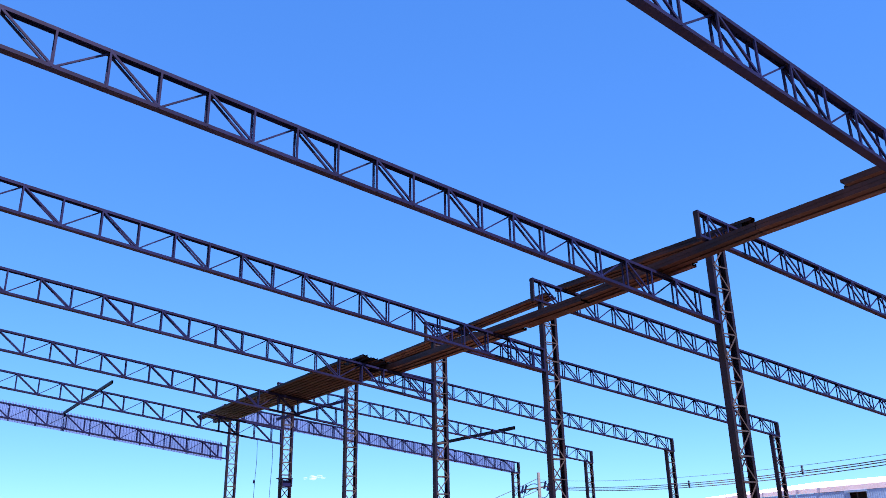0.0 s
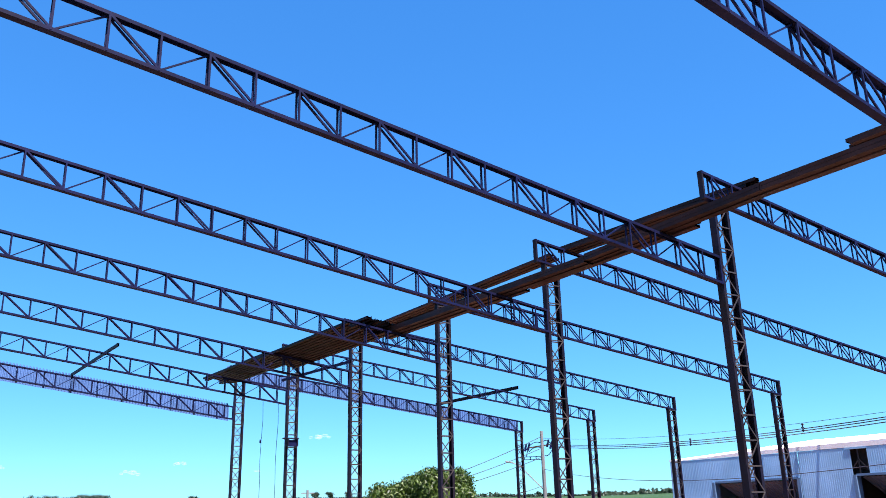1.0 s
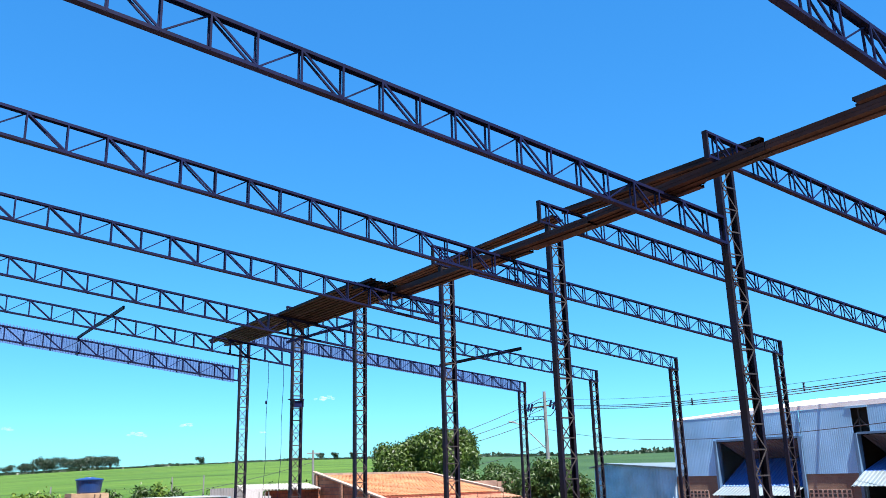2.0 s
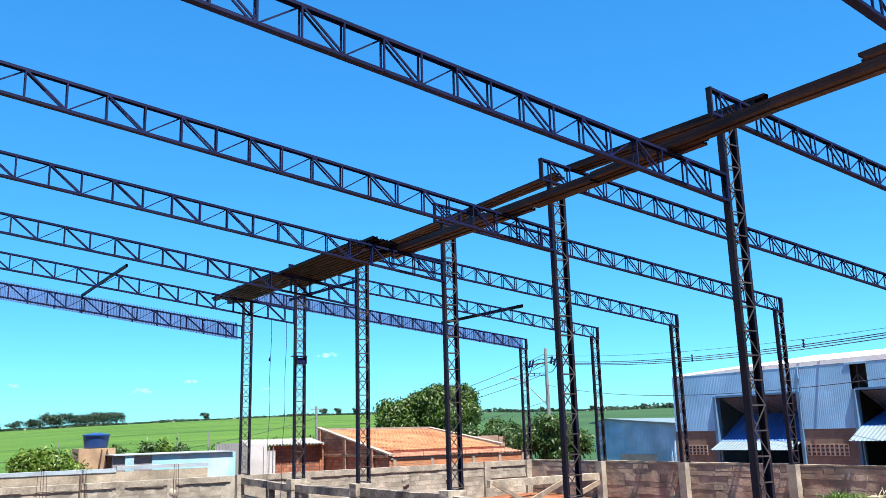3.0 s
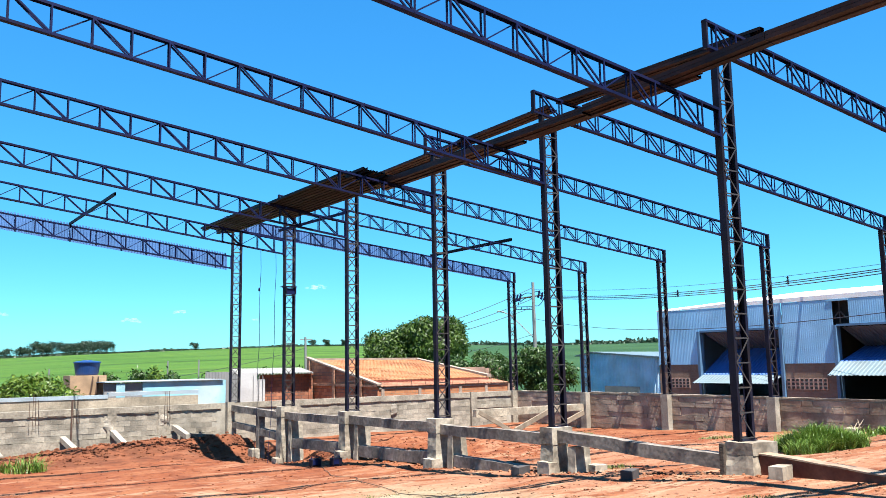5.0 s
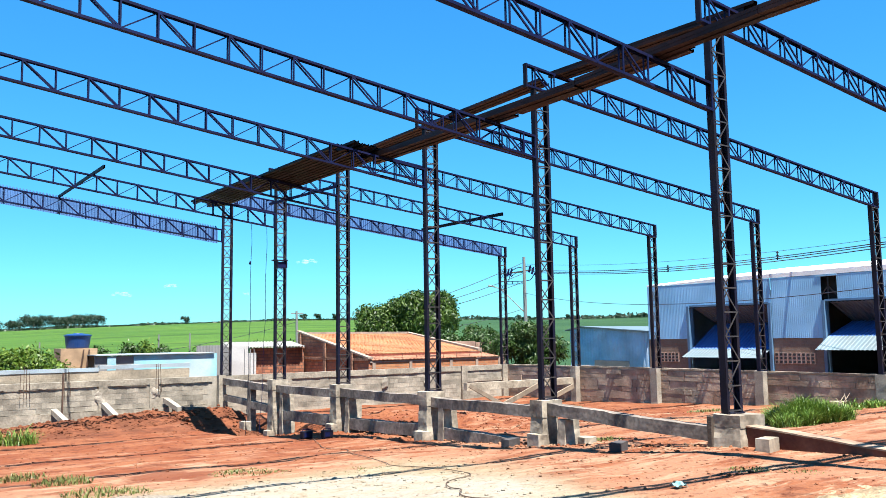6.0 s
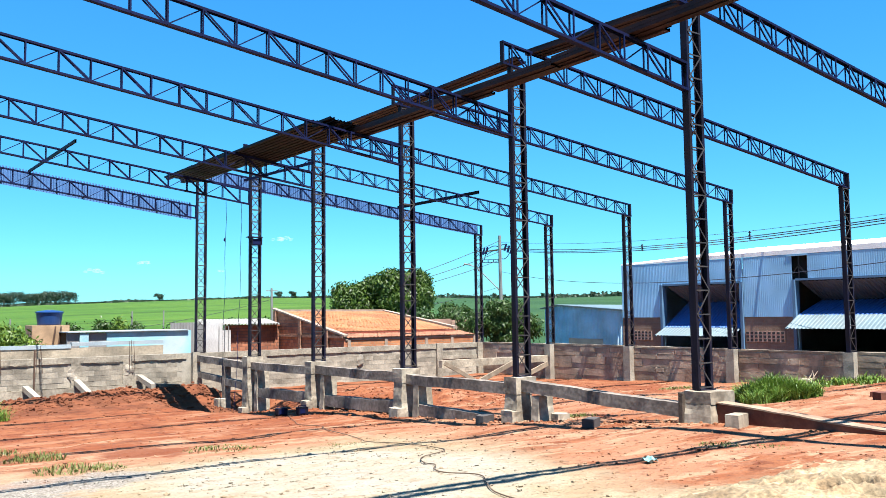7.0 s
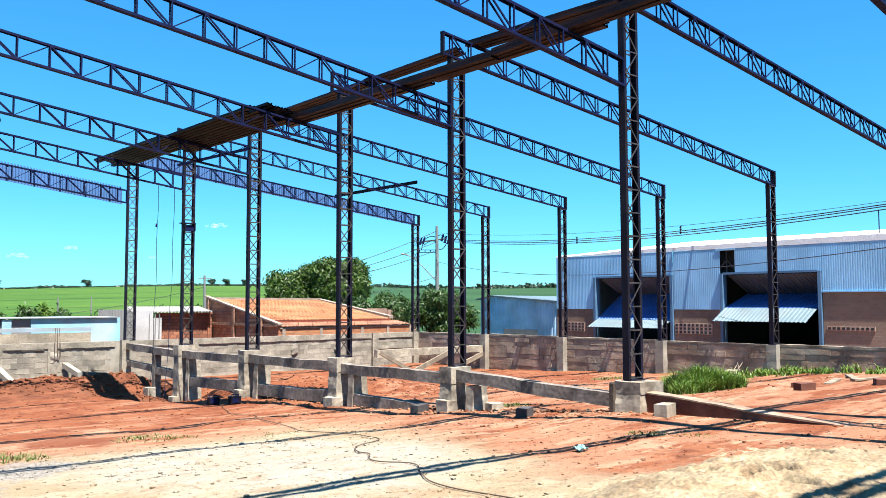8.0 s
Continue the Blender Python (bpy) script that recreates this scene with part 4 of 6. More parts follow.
def far_trees():
    rng = random.Random(5)
    spots = [(18 + i * 5.2 + rng.uniform(-2, 2), 455 - i * 0.9 + rng.uniform(-6, 6), rng.uniform(5.2, 6.8) + (2.2 if 10 < i < 18 else 0), 2.0) for i in range(18)]
    spots += [(146, 430, 5.2, 1.2), (201, 407, 4.2, 1.4), (208, 404, 4.6, 1.3), (216, 400, 4, 1.3), (230, 392, 3.6, 1.0)]
    spots += [(262 + i * 10.5 + rng.uniform(-3, 3), 368 - i * 8.6, rng.uniform(2.0, 3.6), 1.1) for i in range(14)]
    for i, (x, y, h, w) in enumerate(spots):
        s = 1.08
        x, y = x * s, y * s
        z = ground_z(x, y)
        blobs = lumps(x, y, z + h * 0.55, h * 0.55 * w, h * 0.5, h * 0.45, 5, 300 + i) + [(x, y, z + h * 0.3, h * 0.35 * w, h * 0.3, h * 0.3)]
        tree("small dark tree on the far ridge", (x, y), blobs, 2200, h * 0.095, M["dark_leaf"], 400 + i, h * 0.03, "tree", "trees on the ridge")
    verts, faces = [], []
    rs = np.random.RandomState(9)
    for i in range(9000):
        a = math.radians(rs.uniform(-4, 72))
        r = rs.uniform(500, 530)
        x, y = math.sin(a) * r, math.cos(a) * r
        hh = (1.6 if a > 0.6 else 0.7) * (0.5 + rs.rand()) * (0.35 + 1.3 * max(0, noise.noise((a * 22, 0, 4)) + 0.35))
        z = ground_z(x, y) + rs.uniform(0, hh)
        d = rs.normal(size=3)
        k = len(verts)
        s = 1.1
        u = np.array((math.cos(a), -math.sin(a), 0)) * s
        v = np.array((0.2 * d[0], 0.2 * d[1], 0.7)) * s
        p = np.array((x, y, z))
        verts += [tuple(p - u * 0.6), tuple(p - v * 0.5), tuple(p + u * 0.6), tuple(p + v)]
        faces.append((k, k + 1, k + 2, k + 3))
    me = bpy.data.meshes.new("ridge_scrub")
    me.from_pydata(verts, [], faces)
    me.materials.append(M["dark_leaf"])
    tagged(new("ridge_scrub", me), "dark low scrub along the far ridge", "scrub", kind="stuff")


far_trees()


def tuft(name, label, spots, mat, kind="stuff", thin=1.0, many=1):
    """Clumps of blades: spots are (x, y, radius, height, blades)."""
    rs = np.random.RandomState(len(spots) * 7 + 3)
    verts, faces = [], []
    for x, y, r, h, cnt in spots:
        for _ in range(cnt * many):
            q = r * math.sqrt(rs.rand())
            a = rs.uniform(0, 2 * math.pi)
            px, py = x + q * math.cos(a), y + q * math.sin(a)
            pz = ground_z(px, py) - 0.02
            b = rs.uniform(0, 2 * math.pi)
            lean = rs.uniform(0.1, 0.75) * h
            hh = h * rs.uniform(0.5, 1.1) * (1.1 - 0.5 * q / r)
            w = rs.uniform(0.006, 0.014) * (1 + h) * thin
            sx, sy = -math.sin(b) * w, math.cos(b) * w
            k = len(verts)
            mx, my = px + math.cos(b) * lean * 0.35, py + math.sin(b) * lean * 0.35
            verts += [(px - sx, py - sy, pz), (px + sx, py + sy, pz), (mx + sx, my + sy, pz + hh * 0.65), (mx - sx, my - sy, pz + hh * 0.65),
                      (px + math.cos(b) * lean, py + math.sin(b) * lean, pz + hh * 0.95)]
            faces += [(k, k + 1, k + 2, k + 3), (k + 3, k + 2, k + 4)]
    me = bpy.data.meshes.new(name)
    me.from_pydata(verts, [], faces)
    me.materials.append(mat)
    tagged(new(name, me), label, "grass", kind=kind)


big = []
rg = random.Random(4)
for _ in range(22):
    q, a = abs(rg.gauss(0, 0.75)), rg.uniform(0, 2 * math.pi)
    big.append((18.0 + q * math.cos(a) * 0.9, 11.15 + q * math.sin(a) * 0.8, 0.3, 0.72 - 0.22 * q, 170))
for _ in range(12):
    big.append((rg.uniform(18.5, 21.5), rg.uniform(11.3, 13.0), 0.3, rg.uniform(0.15, 0.4), 60))
tuft("grass_clump", "tall bright green grass growing in the red earth", big, M["grass"], thin=0.6, many=2)
strip = [(25.5 - abs(rg.gauss(0, 0.7)), rg.uniform(2, 13.6), 0.3, rg.uniform(0.12, 0.42), 60) for _ in range(40)]
tuft("grass_strip", "green weeds along the foot of the wall", strip, M["grass"])
weeds = [(5.84, 14.3, 0.55, 0.16, 120), (6.4, 14.0, 0.35, 0.12, 60), (7.5, 12.9, 0.5, 0.09, 60), (3.3, 13.7, 0.5, 0.28, 90), (3.7, 13.4, 0.4, 0.2, 60), (3.3, 15.9, 0.5, 0.32, 110), (2.9, 17.4, 0.45, 0.3, 90), (9.7, 6.8, 0.3, 0.13, 70),
         (9.95, 6.2, 0.3, 0.09, 60), (22.6, 23.6, 0.6, 0.25, 160), (22.9, 17.4, 0.7, 0.25, 160), (16.2, 12.4, 0.4, 0.2, 90), (13.2, 12.6, 0.4, 0.2, 70), (20.8, 26.0, 0.5, 0.3, 120), (19.5, 5.2, 0.6, 0.12, 120)]
tuft("weed_clump", "tall green weeds growing beside the soil heap", [(4.4, 26.6, 0.45, 0.6, 160), (4.0, 26.9, 0.35, 0.45, 90)], M["grass"], thin=0.8)
tuft("weeds", "thin yellowish weeds scattered over the yard", [(x, y, r, h * 0.6, n) for x, y, r, h, n in weeds], M["dry"], thin=0.7, many=2)


# ---------------------------------------------------------------- neighbouring houses
def brick_material(name, axis, a, b, mortar, bw=0.20, bh=0.085):
    m = bpy.data.materials.new(name)
    m.use_nodes = True
    n, l = m.node_tree.nodes, m.node_tree.links
    bsdf = n["Principled BSDF"]
    bsdf.inputs["Roughness"].default_value = 0.9
    sep, com = n.new("ShaderNodeSeparateXYZ"), n.new("ShaderNodeCombineXYZ")
    l.new(n.new("ShaderNodeNewGeometry").outputs["Position"], sep.inputs[0])
    l.new(sep.outputs[axis], com.inputs[0])
    l.new(sep.outputs[2], com.inputs[1])
    t = n.new("ShaderNodeTexBrick")
    t.inputs["Scale"].default_value = 1.0
    t.inputs["Brick Width"].default_value, t.inputs["Row Height"].default_value, t.inputs["Mortar Size"].default_value = bw, bh, 0.012
    t.inputs["Color1"].default_value, t.inputs["Color2"].default_value, t.inputs["Mortar"].default_value = (*a, 1), (*b, 1), (*mortar, 1)
    l.new(com.outputs[0], t.inputs["Vector"])
    nz = n.new("ShaderNodeTexNoise")
    nz.inputs["Scale"].default_value, nz.inputs["Detail"].default_value = 1.8, 5
    rr = n.new("ShaderNodeMapRange")
    rr.inputs[1].default_value, rr.inputs[2].default_value, rr.inputs[3].default_value, rr.inputs[4].default_value = 0.35, 0.65, 0.7, 1.15
    l.new(nz.outputs[0], rr.inputs[0])
    mx = n.new("ShaderNodeMix")
    mx.data_type, mx.blend_type = "RGBA", "MULTIPLY"
    mx.inputs[0].default_value = 1.0
    l.new(t.outputs[0], mx.inputs[6])
    l.new(rr.outputs[0], mx.inputs[7])
    l.new(mx.outputs[2], bsdf.inputs["Base Color"])
    bu = n.new("ShaderNodeBump")
    bu.inputs["Strength"].default_value, bu.inputs["Distance"].default_value = 0.6, 0.015
    bu.invert = True
    l.new(t.outputs["Fac"], bu.inputs["Height"])
    l.new(bu.outputs[0], bsdf.inputs["Normal"])
    return m


M["brick_x"] = brick_material("brick_front", 0, (0.33, 0.115, 0.045), (0.40, 0.165, 0.065), (0.27, 0.165, 0.10), 0.24, 0.16)
M["brick_y"] = brick_material("brick_side", 1, (0.27, 0.092, 0.040), (0.43, 0.175, 0.078), (0.135, 0.088, 0.062), 0.34, 0.17)
M["brick_dark"] = brick_material("brick_old", 0, (0.175, 0.058, 0.028), (0.29, 0.108, 0.052), (0.085, 0.052, 0.038), 0.32, 0.16)
M["tile"] = material("clay_roof_tile", (0.245, 0.090, 0.034), 0.85, 0, 0.28, 0.9, 25, 0.2, (0.262, 0.135, 0.060), 0.7, 0.7, fine_vary=0.2)
M["cap"] = material("ridge_mortar", (0.2278, 0.1727, 0.1323), 0.9, 0, 0.25, 2.5, 30, 0.3)
M["white_paint"] = material("white_paint", (0.3672, 0.3626, 0.3488), 0.8, 0, 0.12, 0.8, 20, 0.1, (0.2525, 0.2387, 0.2203), 0.35, 1.1)
M["fibre"] = material("fibre_cement", (0.1883, 0.1883, 0.1845), 0.9, 0, 0.25, 1.2, 30, 0.2, (0.113, 0.1055, 0.09791), 0.5, 1.2)


def tiled_roof(name, parent, quad, across, rows, mat):
    """Barrel tiles in courses over the quad (eave left, eave right, ridge right, ridge left)."""
    e0, e1, r1, r0 = [Vector(p) for p in quad]
    nrm = (e1 - e0).cross(r0 - e0).normalized()
    cols = int((e1 - e0).length / across)
    verts, faces = [], []
    for j in range(rows):
        v0, v1 = j / rows, (j + 1.12) / rows
        for i in range(cols):
            u0 = i / cols
            k = len(verts)
            for v, lift in ((v0, 0.022), (v1, 0.0)):
                for s, hgt in ((0.0, 0.0), (0.25, 0.036), (0.5, 0.05), (0.75, 0.036), (1.0, 0.0)):
                    u = u0 + s / cols
                    a, b = e0.lerp(e1, u), r0.lerp(r1, u)
                    p = a.lerp(b, min(v, 1.0)) + nrm * (hgt + lift + 0.012 * noise.noise((i * 1.7, j * 2.3, 1)))
                    verts.append(p[:])
            faces += [(k + q, k + q + 1, k + q + 6, k + q + 5) for q in range(4)]
            faces.append((k, k + 1, k + 2, k + 3, k + 4))
    me = bpy.data.meshes.new(name)
    me.from_pydata(verts, [], faces)
    me.materials.append(mat)
    ob = place(name, me, parent)
    ob["kind"] = "stuff"
    return ob


def box_part(name, parent, mat, x0, y0, z0, x1, y1, z1, label="", bevel=0.0):
    bm = bmesh.new()
    add_box(bm, x0, y0, z0, x1, y1, z1, bevel)
    return part(name, bm, mat, parent, label)


def prism(name, parent, mat, pts, thick, label=""):
    """A slab from the outline pts drawn out by the vector thick."""
    bm = bmesh.new()
    t = Vector(thick)
    a = [bm.verts.new(p) for p in pts]
    b = [bm.verts.new(Vector(p) + t) for p in pts]
    n = len(a)
    bm.faces.new(a[::-1]), bm.faces.new(b)
    for i in range(n):
        bm.faces.new((a[i], a[(i + 1) % n], b[(i + 1) % n], b[i]))
    bmesh.ops.recalc_face_normals(bm, faces=bm.faces)
    return part(name, bm, mat, parent, label)


def tiled_house():
    E = EYE
    root = thing("tiled_house", "low unplastered brick house with an orange clay tile roof", "house")
    g = -3.0
    box_part("front_wall", root, M["brick_x"], 20.7, 36.0, E + g, 27.9, 36.16, E - 0.92)
    box_part("back_wall", root, M["brick_x"], 20.7, 42.2, E + g, 27.7, 42.36, E + 0.14)
    prism("side_wall", root, M["brick_y"], ((20.62, 34.9, E + g), (20.62, 42.4, E + g), (20.62, 42.4, E + 0.34), (20.62, 34.9, E - 1.02)), (0.16, 0, 0), "rough brick side wall")
    prism("side_wall", root, M["brick_y"], ((27.9, 36.16, E + g), (27.75, 42.2, E + g), (27.75, 42.2, E + 0.06), (27.9, 36.16, E - 0.92)), (0.12, 0, 0))
    for y, w in ((41.95, 0.28), (39.1, 0.22), (36.3, 0.2)):
        z = E - 1.02 + 1.36 * (y - 34.9) / 7.5
        box_part("brick_pier", root, M["pier_mud"], 20.5, y, E + g, 20.615, y + w, z, "rough mortar-smeared brick pier")
    prism("band_course", root, M["pier_mud"], ((20.53, 34.9, E - 1.12), (20.53, 42.3, E - 1.12), (20.53, 42.3, E - 1.0), (20.53, 34.9, E - 1.0)), (0.085, 0, 0))
    prism("verge", root, M["cap"], ((20.54, 34.8, E - 1.03), (20.54, 42.5, E + 0.36), (20.54, 42.5, E + 0.43), (20.54, 34.8, E - 0.95)), (0.26, 0, 0), "pale mortar verge")
    prism("verge", root, M["cap"], ((27.82, 35.7, E - 0.80), (27.62, 42.4, E + 0.16), (27.62, 42.4, E + 0.29), (27.82, 35.7, E - 0.67)), (0.28, 0, 0), "pale mortar verge")
    tiled_roof("roof_tiles", root, ((20.82, 35.7, E - 0.84), (27.85, 35.7, E - 0.84), (27.7, 42.3, E + 0.15), (20.82, 42.3, E + 0.20)), 0.22, 17, M["tile"])
    prism("ridge", root, M["cap"], ((20.8, 42.25, E + 0.20), (27.75, 42.25, E + 0.16), (27.75, 42.25, E + 0.30), (20.8, 42.25, E + 0.34)), (0, 0.25, 0))
    prism("fascia", root, M["red_board"], ((20.82, 35.66, E - 0.835), (27.9, 35.66, E - 0.835), (27.9, 35.66, E - 0.90), (20.82, 35.66, E - 0.90)), (0, 0.05, 0), "dark red eaves board")
    # lean-to along the front
    tiled_roof("porch_tiles", root, ((20.8, 34.8, E - 1.12), (28.55, 34.8, E - 1.12), (28.3, 35.8, E - 0.94), (20.8, 35.8, E - 0.94)), 0.22, 3, M["porch_tile"])
    prism("lintel", root, M["cap"], ((20.68, 34.85, E - 1.135), (28.65, 34.85, E - 1.135), (28.65, 34.85, E - 1.21), (20.68, 34.85, E - 1.21)), (0, 0.14, 0), "pale mortar lintel")
    box_part("porch_wall", root, M["brick_x"], 20.79, 34.88, E + g, 28.65, 35.0, E - 1.21)
    for x in (20.8, 22.9, 25.35, 27.0, 28.5):
        box_part("porch_post", root, M["cap"], x, 34.84, E + g, x + 0.16, 34.88, E - 1.21)
    for i in range(9):
        x = 21.6 + i * 0.82
        bm = bmesh.new()
        add_bar(bm, (x, 34.80, E - 1.16), (x + 0.05, 34.80, E - 0.90 + 0.1 * (i % 2)), 0.016, 0.016)
        part("starter_bar", bm, M["rust"], root)


M["pier_mud"] = material("mortar_smeared_brick", (0.235, 0.125, 0.078), 0.95, 0, 0.4, 3.0, 12, 0.5, (0.15, 0.075, 0.045), 0.7, 2.5, fine_vary=0.3)
M["red_board"] = material("red_stained_board", (0.17, 0.033, 0.018), 0.8, 0, 0.3, 3.0, 30, 0.1)
M["porch_tile"] = material("faded_porch_tile", (0.235, 0.095, 0.052), 0.88, 0, 0.3, 1.2, 25, 0.2, (0.25, 0.135, 0.085), 0.6, 0.8, fine_vary=0.18)
tiled_house()


def lean_to():
    E = EYE
    root = thing("brick_lean_to", "old dark brick lean-to with a fibre-cement sheet roof", "outbuilding")
    box_part("wall", root, M["brick_dark"], 17.55, 41.5, -1.6, 20.5, 41.7, E - 0.50)
    for x in (17.62, 18.9, 20.25):
        box_part("post", root, M["brick_dark"], x, 41.44, -1.6, x + 0.14, 41.5, E - 0.55)
    bm = bmesh.new()
    wave(bm, (16.3, 41.1, E - 0.46), (1, 0, 0), (0, 1, 0.16), (0, 0, 1), 4.05, (lambda u: 0.0, lambda u: 1.6), 0.18, 0.07)
    part("sheet_roof", bm, M["fibre_pale"], root, "pale corrugated sheet roof")
    # brick strip set below the roof edge to stand for its shade
    box_part("shade_band", root, M["brick_dark"], 17.55, 41.42, E - 0.53, 20.5, 41.5, E - 0.46)


# paler copy of the fibre cement with sunlight in its colour
M["fibre_pale"] = material("sunlit_fibre_cement", (0.30, 0.295, 0.275), 0.9, 0, 0.25, 1.2, 30, 0.2, (0.20, 0.185, 0.165), 0.5, 1.2)
lean_to()


def white_wall():
    root = thing("white_wall", "white painted garden wall, streaked and weathered", "wall")
    box_part("panel", root, M["white_paint"], 16.05, 40.6, -1.6, 16.95, 40.78, EYE - 0.33)
    box_part("panel", root, M["white_paint"], 16.955, 40.62, -1.6, 17.4, 40.78, EYE - 0.70)
    for x in (16.75, 17.05, 17.25):
        bm = bmesh.new()
        add_bar(bm, (x, 40.55, EYE - 1.8), (x, 40.55, EYE - 0.5), 0.03, 0.03)
        part("pipe", bm, M["fibre"], root)
    back = thing("grey_wall", "grey sheet fence behind the garden", "fence")
    bm = bmesh.new()
    wave(bm, (15.5, 44.0, 0), (1, 0, 0), (0, 0, 1), (0, -1, 0), 2.0, (lambda u: -1.6, lambda u: EYE - 0.30), 0.16, 0.03)
    part("sheets", bm, M["fibre"], back)


white_wall()


M["tan"] = material("tan_render", (0.29, 0.19, 0.112), 0.95, 0, 0.25, 1.5, 30, 0.3, (0.21, 0.135, 0.08), 0.5, 1.8)


def cyan_house():
    E = EYE
    root = thing("cyan_house", "low cyan painted house with a flat sheet roof", "house")
    box_part("wall", root, M["cyan"], 10.62, 38.0, -1.6, 14.35, 38.2, E - 0.62)
    box_part("pilaster", root, M["cyan"], 9.5, 37.95, -1.6, 9.86, 38.2, E - 0.66)
    box_part("grey_panel", root, M["fibre"], 9.02, 38.05, -1.6, 9.5, 38.2, E - 0.64)
    box_part("grey_panel", root, M["fibre"], 9.86, 38.05, -1.6, 10.62, 38.2, E - 0.66)
    box_part("roof_edge", root, M["pale_blue"], 9.0, 37.9, E - 0.62, 14.2, 41, E - 0.585)
    shed = thing("pump_room", "tan rendered tank base with a pipe", "outbuilding")
    box_part("wall", shed, M["tan"], 7.92, 39.4, -1.6, 9.43, 40.8, E - 0.30)
    for x in (8.75, 8.98):
        bm = bmesh.new()
        add_bar(bm, (x + 0.1, 39.35, E - 0.35), (x, 39.35, E - 1.1), 0.05, 0.05)
        part("pipe", bm, M["rust"], shed)


cyan_house()
M["tank"] = material("blue_plastic", (0.0075, 0.034, 0.125), 0.4, 0, 0.1, 2, 30, 0.02)


def water_tank():
    root = thing("water_tank", "round blue plastic water tank with a lid", "water tank", (8.74, 40.05, EYE - 0.30))
    root.scale = (0.9, 0.9, 1.0)
    bm = bmesh.new()
    seg = 36
    prof = ((0.0, 0.0), (0.50, 0.0), (0.53, 0.04), (0.57, 0.30), (0.60, 0.52), (0.63, 0.53), (0.63, 0.56), (0.0, 0.56))
    rings = [[bm.verts.new((r * math.cos(2 * math.pi * i / seg), r * math.sin(2 * math.pi * i / seg), z)) for i in range(seg)] for r, z in prof[1:-1]]
    for a, b in zip(rings, rings[1:]):
        for i in range(seg):
            bm.faces.new((a[i], a[(i + 1) % seg], b[(i + 1) % seg], b[i]))
    part("shell", bm, M["tank"], root)
    bm = bmesh.new()
    rings = []
    for r, z in ((0.65, 0.54), (0.65, 0.58), (0.5, 0.62), (0.22, 0.65), (0.2, 0.67), (0.02, 0.675)):
        rings.append([bm.verts.new(((r - (0.02 if r > 0.3 and i % 4 == 0 and r < 0.64 else 0)) * math.cos(2 * math.pi * i / seg), r * math.sin(2 * math.pi * i / seg), z)) for i in range(seg)])
    for a, b in zip(rings, rings[1:]):
        for i in range(seg):
            bm.faces.new((a[i], a[(i + 1) % seg], b[(i + 1) % seg], b[i]))
    part("lid", bm, M["tank"], root)


water_tank()
brown = thing("brown_wall", "brown rendered wall behind the tiled house", "wall")
M["brown"] = material("brown_render", (0.27, 0.171, 0.126), 0.92, 0, 0.25, 1.2, 30, 0.4, (0.198, 0.117, 0.09), 0.5, 1.1)
box_part("panel", brown, M["brown"], 28.6, 42.6, -1.6, 33.0, 42.8, EYE - 0.32)
box_part("panel", brown, M["brown"], 33.02, 42.56, -1.6, 35.4, 42.76, EYE - 0.40)


# ---------------------------------------------------------------- blue warehouse and shed
M["blue_sheet"] = material("faded_blue_sheet", (0.198, 0.405, 0.60), 0.5, 0.0, 0.15, 0.7, 20, 0.03, (0.255, 0.445, 0.60), 0.5, 0.5)
M["door_frame"] = material("blue_steel_frame", (0.07, 0.14, 0.23), 0.5, 0.0, 0.2, 0.8, 20, 0.03)
M["blue_dark"] = material("blue_door_sheet", (0.042, 0.115, 0.32), 0.45, 0.0, 0.2, 0.8, 20, 0.03)
# pale sheet, the apron's sunlit sheen put into the colour
M["awning"] = material("sunlit_pale_sheet", (0.1, 0.144, 0.164), 0.5, 0.0, 0.15, 0.8, 20, 0.03, (0.12, 0.132, 0.128), 0.4, 1.2)
M["white_sheet"] = material("white_roof_sheet", (0.72, 0.71, 0.69), 0.5, 0, 0.08, 0.8, 20, 0.03)
M["brown_brick"] = brick_material("brown_brick", 1, (0.186, 0.122, 0.084), (0.220, 0.146, 0.100), (0.205, 0.145, 0.106), 0.24, 0.14)
# near-black surfaces, the shade of the warehouse inside put into their colour
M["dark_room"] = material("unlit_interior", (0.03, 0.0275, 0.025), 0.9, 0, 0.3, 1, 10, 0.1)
# even grey for the ceiling leaves
M["soffit"] = material("grey_underside_sheet", (0.10, 0.108, 0.122), 0.55, 0.0, 0.2, 0.8, 20, 0.03)
M["vent"] = material("vent_block", (0.3402, 0.2268, 0.1701), 0.9, 0, 0.2, 3, 30, 0.2)


